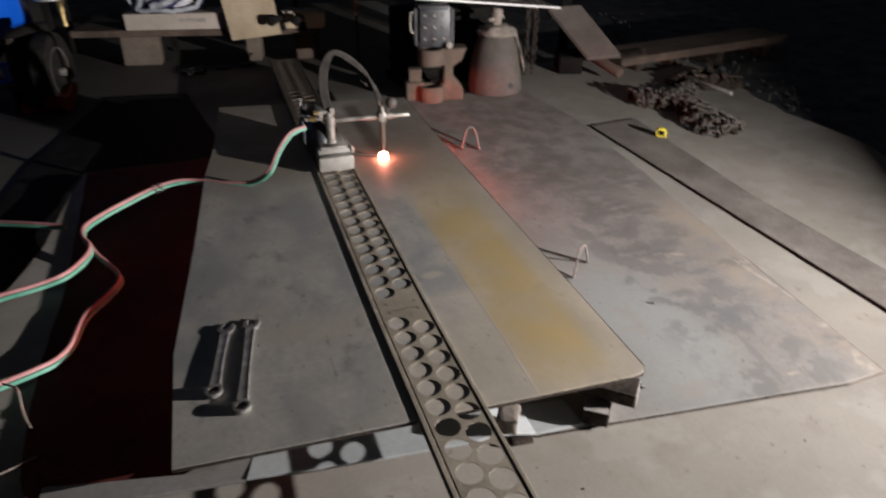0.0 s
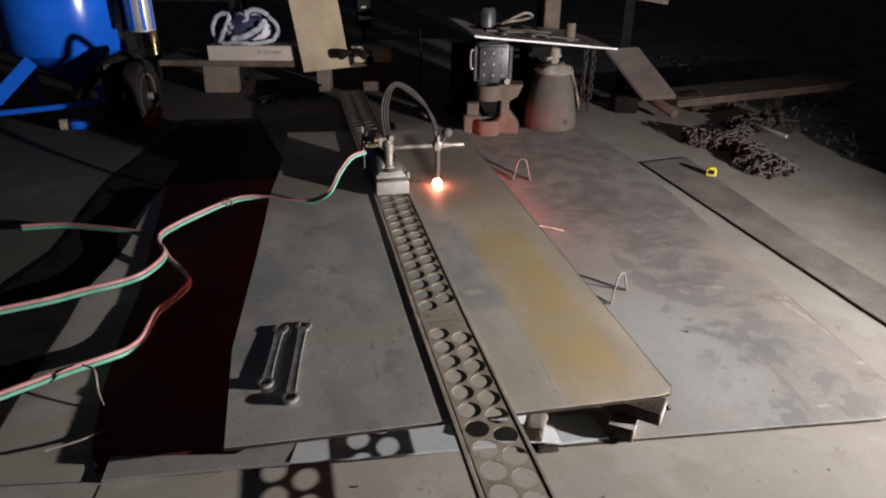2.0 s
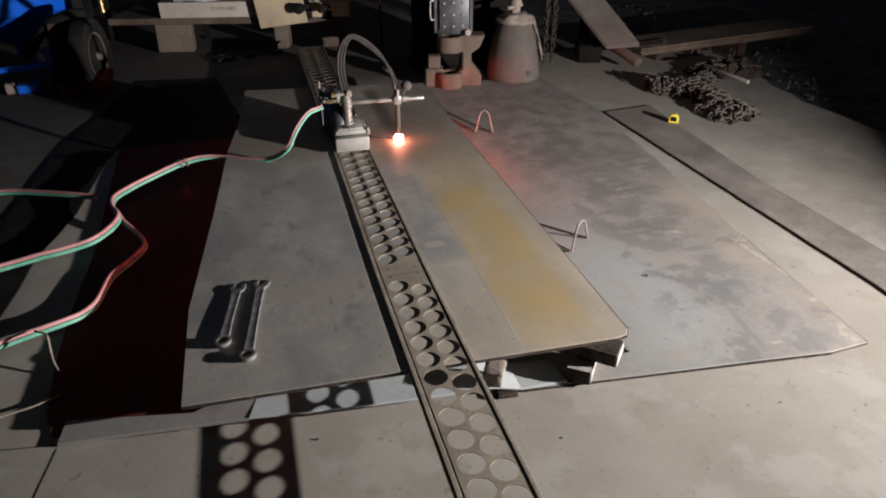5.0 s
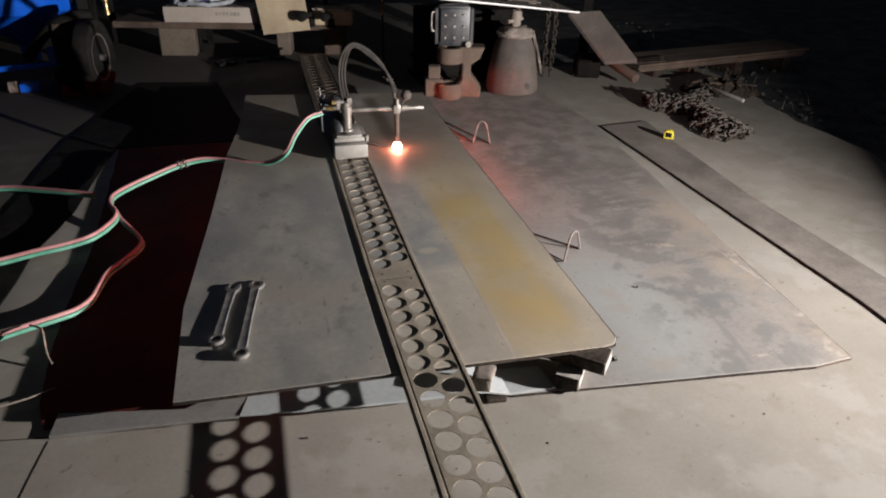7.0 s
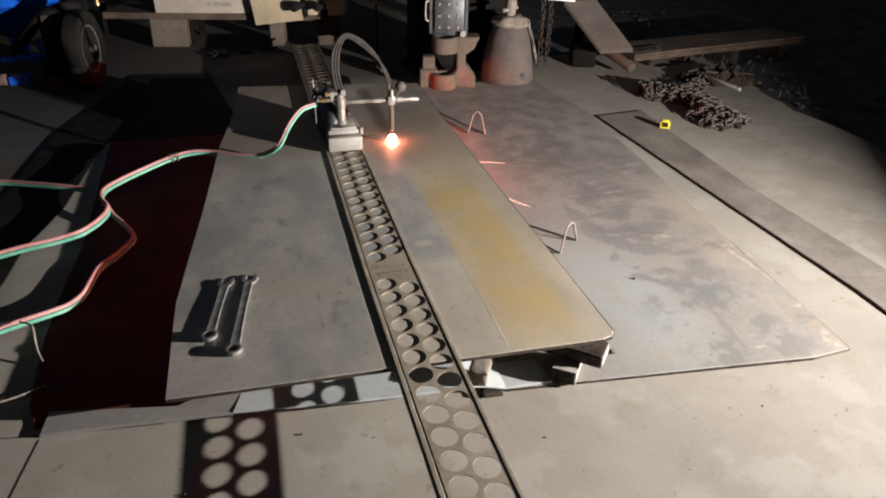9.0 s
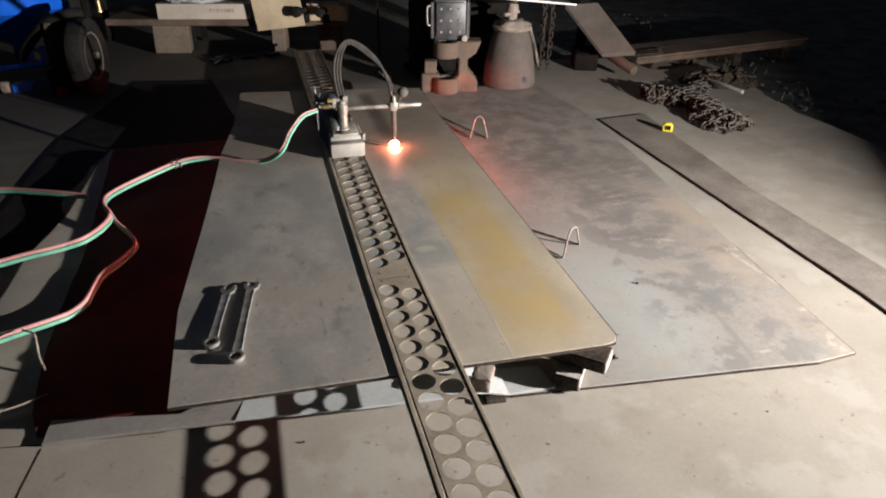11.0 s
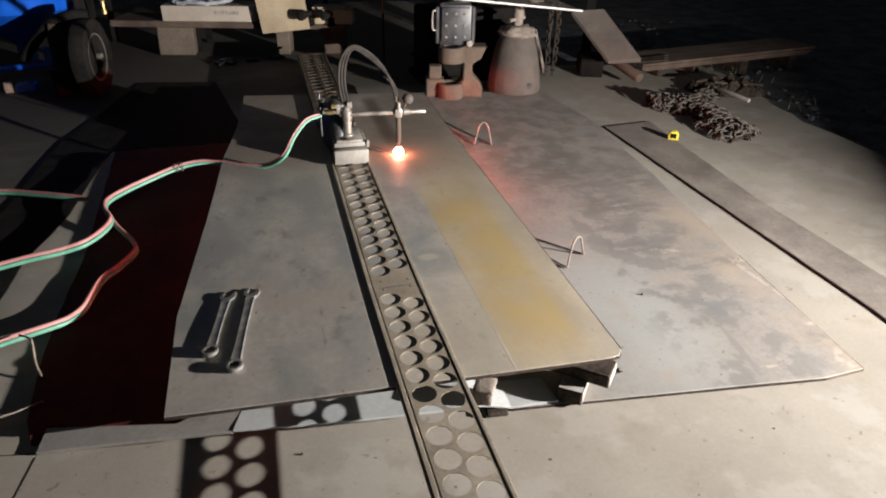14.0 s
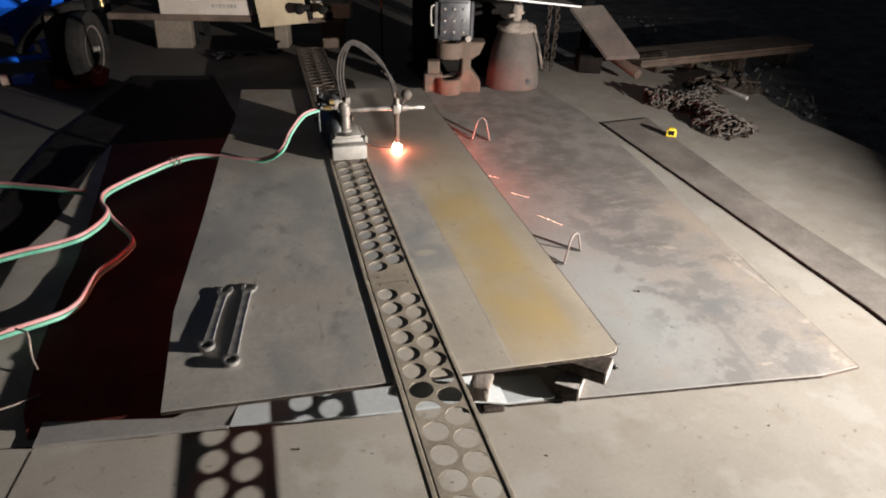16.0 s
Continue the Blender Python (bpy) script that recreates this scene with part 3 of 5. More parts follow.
    tagged(part("red_shade_sheet", bm, REDSHADE, place=YARD), "dark red sheet added to stand in for shaded floor", "steel sheet")


def bar_stock(label, place, size, end=0, top=False):
    """A dark bar with its lit faces painted pale; end: the side (+1 or -1 along x) that has a pale face; top: whether
    its top is pale too.
    """
    t = thing("steel_bar", place, label, "steel bar", "supports under the plate")
    part("bar", block(bmesh.new(), size, Matrix.Translation((0, 0, size[2] / 2)), 0.003), SCALE, t)
    if end:
        part("lit_end", block(bmesh.new(), (0.002, size[1] * 0.93, size[2] * 0.9), Matrix.Translation((end * (size[0] / 2 + 0.0005), 0, size[2] / 2))), PALESTEEL, t, "pale end painted as lit")
    if top:
        part("lit_top", block(bmesh.new(), (size[0] * 0.93, size[1] * 0.94, 0.002), Matrix.Translation((0, 0, size[2] + 0.0003))), PALESTEEL, t, "pale top painted as lit")
    return t


def build_supports():
    bar_stock("short thick steel bar propping up the plate's corner", at(1.0186, 1.2414, 0.0515, -41.6), (0.30, 0.077, 0.038), 1)
    bar_stock("steel offcut under the propping bar", at(1.045, 1.180, 0.0092, -36.9), (0.065, 0.12, 0.0406), 1, True)
    bar_stock("steel offcut under the far end of the propping bar", at(0.945, 1.32, 0.0092, -36.9), (0.05, 0.10, 0.0406))
    rough = bmesh.new()
    block(rough, (0.054, 0.066, 0.0445), Matrix.Translation((0, 0, 0.02225)), 0.005, 2)
    bmesh.ops.subdivide_edges(rough, edges=rough.edges, cuts=3, use_grid_fill=True)
    for w in rough.verts:
        q = w.co.z / 0.0445
        w.co.x *= 0.80 + 0.20 * q
        w.co += Vector((noise.noise(w.co * 60), noise.noise(w.co * 60 + Vector((7, 0, 0))), 0)) * 0.005
    tagged(part("concrete_lump", rough, RAG, place=at(0.790, 1.170, 0.0437, -29), smooth=30), "rough chipped concrete lump propping up the plate", "concrete lump")
    # Unseen bar added to stop light running through under the plate.
    bar_stock("long steel bar added unseen under the plate as a prop", at(0.86, 1.74, 0.0092, 1), (0.60, 0.06, 0.0806))
    bar_stock("short steel bar propping up the thin sheet", at(0.235, 1.50, 0.0002, 78), (0.24, 0.06, 0.0365))
    bar_stock("small dark offcut propping up the end of the thin sheet", at(0.820, 1.152, 0.0002, -6), (0.055, 0.034, 0.0135))
    bar_stock("short steel bar propping up the thin sheet", at(0.70, 1.48, 0.0002, 88), (0.24, 0.04, 0.0365))
    bar_stock("long steel bar added unseen under the plate as a prop", at(0.87, 3.45, 0.0092, 1), (0.62, 0.06, 0.0806))


# ---- cutting track ----
PITCH, HOLE, COLUMN, ASIDE = 0.0708, 0.0302, 0.0310, 0.0065


def hole_cell(bm, cx, cy, w, h, z0, z1, seg=24):
    """A rectangle of sheet with a round hole through it."""
    def rim(a):
        x, y = math.cos(a), math.sin(a)
        k = min(w / 2 / abs(x) if abs(x) > 1e-9 else 9, h / 2 / abs(y) if abs(y) > 1e-9 else 9)
        return x * k, y * k
    angles = [2 * math.pi * i / seg for i in range(seg)]
    corner = math.atan2(h, w)
    for c in (corner, math.pi - corner, math.pi + corner, 2 * math.pi - corner):
        i = min(range(seg), key=lambda i: abs(angles[i] - c))
        angles[i] = c
    rows = []
    for z in (z1, z0):
        rows.append([bm.verts.new((cx + HOLE * math.cos(a), cy + HOLE * math.sin(a), z)) for a in angles])
        rows.append([bm.verts.new((cx + rim(a)[0], cy + rim(a)[1], z)) for a in angles])
    inn, out, inn0, out0 = rows
    for j in range(seg):
        i = (j + 1) % seg
        bm.faces.new((inn[j], out[j], out[i], inn[i]))
        bm.faces.new((inn0[j], inn0[i], out0[i], out0[j]))
        bm.faces.new((inn[j], inn[i], inn0[i], inn0[j]))


def track_section(v0, v1, first_left, first_right, mat, skirt=0.0):
    """A perforated rail section from v0 to v1 along y, its centre line at x = 0."""
    t = thing("track_section", Matrix(), "perforated steel guide track with two dark grooves", "track", "guide track sections")
    z0, z1 = 0.0008, 0.0029
    bm = bmesh.new()
    for side, first in ((-1, first_left), (1, first_right)):
        lo, y = v0, first
        while y + PITCH / 2 < v1 - 0.03:
            if y - PITCH / 2 >= v0 + 0.03:
                if lo == v0:
                    block(bm, (2 * COLUMN, y - PITCH / 2 - v0, z1 - z0), Matrix.Translation((ASIDE + side * COLUMN, (v0 + y - PITCH / 2) / 2, (z0 + z1) / 2)))
                hole_cell(bm, ASIDE + side * COLUMN, y, 2 * COLUMN, PITCH, z0, z1)
                lo = y + PITCH / 2
            y += PITCH
        block(bm, (2 * COLUMN, v1 - lo, z1 - z0), Matrix.Translation((ASIDE + side * COLUMN, (v1 + lo) / 2, (z0 + z1) / 2)))
    mid, long = (v0 + v1) / 2, v1 - v0
    for x0, x1 in ((-0.0622, ASIDE - 2 * COLUMN), (ASIDE + 2 * COLUMN, 0.0702)):
        block(bm, (x1 - x0, long, z1 - z0), Matrix.Translation(((x0 + x1) / 2, mid, (z0 + z1) / 2)))
    bmesh.ops.remove_doubles(bm, verts=bm.verts, dist=1e-5)
    part("deck", bm, mat, t)
    for x in (-0.0647, 0.0727):
        part("groove", block(bmesh.new(), (0.0054, long, 0.001), Matrix.Translation((x, mid, 0.0009))), GROOVE, t, "dark groove")
    part("rail", block(bmesh.new(), (0.0110, long, 0.0046), Matrix.Translation((-0.0728, mid, 0.0024)), 0.001), mat, t)
    part("flange", block(bmesh.new(), (0.0062, long, 0.0024), Matrix.Translation((-0.0815, mid, 0.0013)), 0.0006), mat, t)
    part("rail", block(bmesh.new(), (0.0100, long, 0.0046), Matrix.Translation((0.0806, mid, 0.0024)), 0.001), mat, t)
    part("seam_line", block(bmesh.new(), (0.10, 0.0016, 0.0004), Matrix.Translation((0.004, v1 - 0.012, z1 + 0.0001))), GROOVE, t, "thin dark weld line")
    # Skirts added to keep light out under the deck, so its holes look dark.
    if skirt:
        for x in (-0.078, 0.0806):
            part("skirt", block(bmesh.new(), (0.006, long, skirt), Matrix.Translation((x, mid, 0.0004 - skirt / 2))), mat, t)
    for x, y in ((-0.036, v1 - 0.022), (0.048, v1 - 0.022), (-0.036, v0 + 0.022), (0.048, v0 + 0.022)):
        part("bolt", rod(bmesh.new(), (x, y, 0.002), (x, y, 0.0033), 0.0034, seg=10), GROOVE, t, "small dark bolt head")
    return t


def build_track():
    base = at(0.6397, 0, 0.1003, -0.55)
    joints = (0.16, 1.655, 3.16, 4.70)
    for a, b, p, q in zip(joints, joints[1:], (0.2325, 1.742, 3.245), (0.268, 1.706, 3.21)):
        t = track_section(a + 0.0004, b - 0.0004, p, q, *((SHADETRACK, 0.012) if a > 3 else (TRACK,)))
        bend = pose(0, 1.655, 0, 0, 0, 0.55) @ pose(0, -1.655, 0) if a < 1 else pose(0, 0, 0.0125) @ Matrix.Diagonal((1.12, 1, 1, 1)) if a > 3 else Matrix()
        t.matrix_basis = base @ bend
    # Unseen beam added under the far track so light can't show through its holes.
    bm = block(bmesh.new(), (0.15, 0.92, 0.101), Matrix.Translation((0, 0, 0.0505)), 0.006)
    tagged(part("hole_backing_beam", bm, WOOD, place=at(0.678, 4.255, 0.0095, -0.5)), "unseen dark beam added under the far track to darken its holes", "timber beam")


# ---- cutting machine ----


def build_machine():
    """Its base stands on the track; the origin is under the front of the body."""
    mach = thing("cutting_machine", at(0.6397 + 0.032, 2.62, 0.1048, -0.55), "grey motor-driven gas cutting carriage with a lit torch", "cutting machine")
    bm = block(bmesh.new(), (0.146, 0.05, 0.062), Matrix.Translation((0, 0.025, 0.037)), 0.006, 2)
    part("front_cover", bm, BODY, mach, smooth=40)
    bm = block(bmesh.new(), (0.135, 0.20, 0.070), Matrix.Translation((0, 0.150, 0.050)), 0.008, 2)
    block(bm, (0.112, 0.16, 0.014), Matrix.Translation((0, 0.13, 0.090)), 0.005, 2)
    body = part("body", bm, BODY, mach, smooth=40)
    bm = block(bmesh.new(), (0.118, 0.17, 0.060), Matrix.Translation((-0.008, 0.330, 0.045)), 0.008, 2)
    rod(bm, (-0.015, 0.16, 0.105), (-0.015, 0.40, 0.100), 0.040, seg=24, bevel=0.006)
    part("motor", bm, GEAR, mach, "dark drive motor", 40)
    bm = ball(bmesh.new(), (-0.034, 0.310, 0.080), 1.0, (0.072, 0.215, 0.118), 28)
    part("motor_dome", bm, GEAR, mach, "dark rounded motor cover", 60)
    for x in (-0.062, 0.062):
        for y in (0.035, 0.215):
            bm = rod(bmesh.new(), (x - 0.006, y, 0.012), (x + 0.006, y, 0.012), 0.012, seg=16)
            part("wheel", bm, STEEL, mach, smooth=40)
    bm = rod(bmesh.new(), (0.0, 0.05, 0.098), (0.0, 0.05, 0.101), 0.018)
    part("cover_cap", bm, STEEL, body)
    bm = lathe(bmesh.new(), [(0.027, 0.095), (0.027, 0.104), (0.021, 0.108), (0.020, 0.165), (0.024, 0.168), (0.024, 0.205), (0.018, 0.212), (0.014, 0.226)], 20, Matrix.Translation((0.0, 0.118, 0)))
    part("column", bm, STEEL, mach, "worn steel column", 40)
    bm = rod(bmesh.new(), (-0.03, 0.118, 0.188), (0.345, 0.100, 0.188), 0.0095, seg=16, bevel=0.001)
    part("cross_rod", bm, STEEL, mach, "bright steel cross rod", 40)
    bm = block(bmesh.new(), (0.034, 0.040, 0.040), Matrix.Translation((0.222, 0.105, 0.189)), 0.006, 2)
    rod(bm, (0.245, 0.105, 0.189), (0.272, 0.105, 0.189), 0.015, seg=12)
    rod(bm, (0.222, 0.09, 0.205), (0.222, 0.09, 0.235), 0.009, seg=10)
    holder = part("torch_holder", bm, STEEL, mach, smooth=40)
    bm = rod(bmesh.new(), (0.245, 0.09, 0.212), (0.258, 0.085, 0.240), 0.005, seg=8)
    ball(bm, (0.262, 0.083, 0.252), 0.025, (1, 1, 0.9))
    part("clamp_knob", bm, DUST, holder, "pale round clamp knob", 60)
    bm = rod(bmesh.new(), (0.222, 0.098, 0.24), (0.222, 0.098, 0.06), 0.011, seg=14)
    rod(bm, (0.222, 0.098, 0.06), (0.222, 0.098, 0.022), 0.010, 0.005, seg=14)
    rod(bm, (0.214, 0.098, 0.26), (0.214, 0.098, 0.19), 0.006, seg=10)
    part("torch", bm, RUST, mach, "heat-stained cutting torch", 40)
    bm = ball(bmesh.new(), (0.222, 0.098, 0.010), 0.0205, (1, 1, 1.0), 20)
    part("flame", bm, FLAME, mach, "glaring orange-white cutting flame", 60)
    bm = ball(bmesh.new(), (0.272, 0.098, -0.050), 0.013, (5, 1, 1.6), 18)
    part("cutting_blast", bm, BLAST, mach, "glowing red blast of molten slag beneath the plate", 60)
    # manifold and valves on the column
    bm = rod(bmesh.new(), (-0.10, 0.128, 0.199), (0.01, 0.118, 0.199), 0.008, seg=10)
    rod(bm, (-0.05, 0.12, 0.226), (0.025, 0.118, 0.226), 0.008, seg=10)
    block(bm, (0.018, 0.018, 0.045), Matrix.Translation((-0.035, 0.122, 0.213)), 0.003)
    block(bm, (0.022, 0.022, 0.03), Matrix.Translation((0.012, 0.112, 0.232)), 0.003)
    manifold = part("manifold", bm, STEEL, mach, smooth=40)
    bm = rod(bmesh.new(), (-0.085, 0.126, 0.199), (-0.055, 0.123, 0.199), 0.0105, seg=6)
    rod(bm, (-0.062, 0.12, 0.226), (-0.045, 0.12, 0.226), 0.011, seg=6)
    part("hose_nut", bm, BRASS, manifold, "brass hose nuts")
    bm = rod(bmesh.new(), (-0.108, 0.150, 0.085), (-0.108, 0.150, 0.215), 0.004, seg=8)
    rod(bm, (-0.108, 0.150, 0.205), (-0.085, 0.19, 0.245), 0.006, seg=8)
    rod(bm, (-0.105, 0.19, 0.215), (-0.105, 0.20, 0.27), 0.006, 0.003, seg=8)
    block(bm, (0.05, 0.05, 0.03), Matrix.Translation((-0.085, 0.17, 0.20)) @ pose(0, 0, 0, 10, 20, 30), 0.006)
    part("clutch_lever", bm, GEAR, mach, "dark clutch lever and linkage", 40)
    bm = block(bmesh.new(), (0.012, 0.18, 0.05), Matrix.Translation((0.071, 0.15, 0.055)), 0.004)
    block(bm, (0.016, 0.03, 0.03), Matrix.Translation((0.076, 0.06, 0.075)), 0.004)
    part("side_plate", bm, BODY, mach, smooth=40)
    # Dark material puts the shade on this rod into its colour.
    bm = sweep(bmesh.new(), [(0.075, 0.09, 0.05), (0.12, 0.085, 0.035), (0.19, 0.095, 0.012)], 0.003, 6)
    part("pointer_rod", bm, GROOVE, mach, "thin dark pointer rod", 60)
    # supply hoses arching from the column to the torch
    for k, mat, lab in ((0, GREYHOSE, "thin grey supply hose"), (1, GREYHOSE, "thin grey supply hose"), (2, GREYHOSE, "thin grey supply hose")):
        o = (k - 1) * 0.012
        pts = [(0.0 + o, 0.120, 0.23), (-0.012 + o, 0.13, 0.33), (0.002 + o, 0.128, 0.42), (0.040 + o * 0.4, 0.122, 0.474 - k * 0.006), (0.10, 0.116, 0.450 - k * 0.010), (0.165 + o * 0.2, 0.110, 0.385 - k * 0.008), (0.205 + o * 0.4, 0.100, 0.30), (0.216 + o * 0.4, 0.098, 0.245)]
        part("supply_hose", sweep(bmesh.new(), smooth_path(pts, 6), 0.0057, 8), mat, mach, lab, 60)
    return mach


# ---- hoses ----


def hose_run(label, points, thick=0.0085):
    """A red and a green hose bonded side by side."""
    t = thing("twin_hose", YARD, label, "hose", "gas hoses")
    path = smooth_path(points, 8)
    for side, mat, name in ((-1, RED, "red_hose"), (1, GREEN, "green_hose")):
        moved = []
        for i, p in enumerate(path):
            n = Vector((0.42, -0.90, 0))
            near = thick if isinstance(thick, float) else thick[0] + (thick[1] - thick[0]) * min(1, 1.8 * i / len(path))
            moved.append(p + n * side * near * 0.78 + Vector((0, 0, -side * near * 0.60)))
        part(name, sweep(bmesh.new(), moved, thick, 10), mat, t, smooth=60)
    return t


def build_hoses():
    hose_run("red and green twin hose running from the carriage", [(0.565, 2.775, 0.290), (0.50, 2.745, 0.278), (0.44, 2.69, 0.230), (0.39, 2.645, 0.165), (0.315, 2.69, 0.112), (0.218, 2.748, 0.097), (0.116, 2.818, 0.092), (0.03, 2.84, 0.092), (-0.06, 2.815, 0.084), (-0.16, 2.755, 0.068), (-0.25, 2.675, 0.058), (-0.303, 2.60, 0.052), (-0.300, 2.52, 0.050), (-0.268, 2.44, 0.050), (-0.275, 2.36, 0.048), (-0.325, 2.27, 0.044), (-0.40, 2.235, 0.038), (-0.50, 2.21, 0.034), (-0.62, 2.175, 0.028), (-0.85, 2.12, 0.026)], (0.0056, 0.0078))
    hose_run("red and green twin gas hose lying over the black strip", [(-0.385, 2.662, 0.040), (-0.50, 2.72, 0.040), (-0.62, 2.785, 0.034), (-0.74, 2.84, 0.030), (-0.90, 2.86, 0.026)], 0.0074)
    hose_run("loop of red and green twin hose on the floor plate", [(-0.275, 2.47, 0.046), (-0.245, 2.40, 0.034), (-0.185, 2.30, 0.022), (-0.160, 2.215, 0.020), (-0.195, 2.12, 0.019), (-0.243, 2.035, 0.018), (-0.258, 1.945, 0.018), (-0.268, 1.87, 0.019), (-0.296, 1.815, 0.022), (-0.335, 1.780, 0.028), (-0.385, 1.750, 0.032), (-0.46, 1.712, 0.034), (-0.60, 1.64, 0.032)], 0.0070)
    t = thing("hose_tie", at(-0.05, 2.815, 0.086), "pale tape wound round the twin hose", "hose tie")
    for k in range(2):
        bm = sweep(bmesh.new(), [(0.022 * math.cos(a), 0, 0.017 * math.sin(a)) for a in [i * math.pi / 8 for i in range(16)]], 0.0028, 6, True)
        part("tape_wrap", bm, RAG, t, place=pose(0.02 * k - 0.01, 0.01 * k, 0, 0, 0, 120), smooth=60)


# ---- small things on the plates ----


def wrench(place, long, label):
    """A combination wrench: open jaw at +y, ring at the origin end."""
    t = thing("wrench", place, label, "wrench", "wrenches")
    bm = bmesh.new()
    path = [(0, 0.026 + (long - 0.07) * i / 8, 0.0062 + 0.0006 * math.sin(i / 8 * math.pi)) for i in range(9)]
    rows = []
    for i, (x, y, z) in enumerate(path):
        w = 0.0118 + 0.0028 * (abs(i - 4) / 4) ** 2
        rows.append([bm.verts.new((x + dx * w, y, z + dz)) for dx, dz in ((-1, -0.001), (-0.85, 0.0022), (-0.7, 0.0016), (0.7, 0.0016), (0.85, 0.0022), (1, -0.001), (0.65, -0.0045), (-0.65, -0.0045))])
    for a, b in zip(rows, rows[1:]):
        for j in range(8):
            bm.faces.new((a[j], a[(j + 1) % 8], b[(j + 1) % 8], b[j]))
    bm.faces.new(rows[0]), bm.faces.new(rows[-1])
    part("shank", bm, CHROME, t, smooth=35)
    bm = bmesh.new()
    n = 24
    ring = []
    for i in range(n):
        a = 2 * math.pi * i / n
        inner = 0.0135 + (0.0012 if i % 2 else 0)
        ring.append([bm.verts.new((r * math.cos(a), r * math.sin(a), z)) for r, z in ((0.0225, 0.002), (0.0225, 0.010), (0.0205, 0.0118), (inner, 0.0118), (inner, 0.001), (0.0205, 0.0))])
    for i in range(n):
        a, b = ring[i], ring[(i + 1) % n]
        for j in range(6):
            bm.faces.new((a[j], a[(j + 1) % 6], b[(j + 1) % 6], b[j]))
    part("ring_end", bm, CHROME, t, smooth=35)
    y = long - 0.03
    jaw = [(-0.011, y - 0.026), (0.011, y - 0.026), (0.026, y - 0.010), (0.030, y + 0.012), (0.024, y + 0.030), (0.017, y + 0.032), (0.0135, y + 0.006), (0.004, y - 0.004), (-0.007, y - 0.001), (-0.012, y + 0.009), (-0.008, y + 0.030), (-0.016, y + 0.032), (-0.027, y + 0.016), (-0.026, y - 0.006)]
    jaw = [(x * 0.86, y + (b - y) * 0.86) for x, b in jaw]
    part("open_jaw", slab(bmesh.new(), jaw, 0.0, 0.0088, 0.0015), CHROME, t)
    return t


def bent_rod(label, near, far, top, leg_near, leg_far):
    """An upright bow between two places on the ground, with a leg running off from each."""
    t = thing("bent_rod", YARD, label, "bent rod", "bent rods")
    z = 0.0135
    a, b, c = Vector((*near, z)), Vector((*far, z)), Vector(top)
    bow = [a, a.lerp(c, 0.5) + (a - b) * 0.10, a.lerp(c, 0.86) + (a - b) * 0.16, c, b.lerp(c, 0.86) + (b - a) * 0.16, b.lerp(c, 0.5) + (b - a) * 0.10, b]
    part("bow", sweep(bmesh.new(), smooth_path(bow, 5), 0.0037, 8), REBAR, t, smooth=60)
    # Legs take the dark groove colour to paint the shade they lie in.
    part("leg", sweep(bmesh.new(), [a, Vector((*leg_near, z))], 0.0030, 8), GROOVE, t, smooth=60)
    part("leg", sweep(bmesh.new(), [b, Vector((*leg_far, z))], 0.0030, 8), GROOVE, t, smooth=60)
    return t


def build_small():
    wrench(at(0.187, 1.388, 0.0822, -8, 0, -2.86), 0.370, "chromed combination wrench with an open jaw")
    wrench(at(0.124, 1.470, 0.0790, -9, 0, -2.86), 0.290, "smaller chromed combination wrench, dull in the shade")
    bent_rod("rusty bent rod standing as a bow on the floor plate", (1.289, 1.762), (1.387, 1.837), (1.335, 1.80, 0.108), (1.215, 1.93), (1.20, 2.065))
    bent_rod("rusty bent rod glowing pink near the flame", (1.345, 3.013), (1.425, 2.981), (1.387, 3.005, 0.125), (1.25, 3.40), (1.27, 3.42))
    # tape measure
    t = thing("tape_measure", at(2.395, 2.87, 0.0067, -35) @ Matrix.Scale(0.74, 4), "small bright yellow tape measure with a black grip", "tape measure")
    outline = [(-0.034, 0.0), (0.034, 0.0), (0.036, 0.03), (0.030, 0.050), (0.012, 0.062), (-0.018, 0.060), (-0.034, 0.042)]
    bm = slab(bmesh.new(), outline, -0.018, 0.018, 0.004)
    part("case", bm, YELLOW, t, place=pose(0, 0, 0, 90, 0, 0))
    bm = block(bmesh.new(), (0.042, 0.004, 0.034), Matrix.Translation((0, -0.019, 0.030)), 0.0015)
    part("side_label", bm, BLACK, t, "dark side label")
    part("blade_tip", block(bmesh.new(), (0.012, 0.02, 0.004), Matrix.Translation((0.041, 0, 0.004))), STEEL, t)
    # loose nuts and crumbs of slag
    rnd = random.Random(12)
    for u, v, r in ((1.20, 1.215, 0.008), (1.155, 1.04 + 0.19, 0.006), (0.07, 1.015, 0.003), (0.33, 1.13, 0.0028), (1.46, 1.55, 0.004)):
        bm = bmesh.new()
        bmesh.ops.create_icosphere(bm, subdivisions=2, radius=r)
        for w in bm.verts:
            w.co *= rnd.uniform(0.75, 1.2)
        tagged(part("slag_lump", bm, GROOVE, place=at(u, v, 0.0085 + r * 0.7 if v > 1.19 else r * 0.7)), "small dark lump of slag on the ground", "slag", "slag lumps")
    # thin wires and twigs by the floor plate's corner
    for pts in ([(-0.35, 1.66, 0.06), (-0.335, 1.60, 0.03), (-0.318, 1.565, 0.012)], [(-0.42, 1.40, 0.02), (-0.35, 1.43, 0.012), (-0.29, 1.46, 0.010)], [(-0.40, 1.72, 0.05), (-0.36, 1.68, 0.06), (-0.35, 1.655, 0.06)]):
        tagged(part("wire", sweep(bmesh.new(), smooth_path(pts, 4), 0.003, 6), RAG, place=YARD, smooth=60), "thin pale bent wire lying on the floor", "wire", "wires")


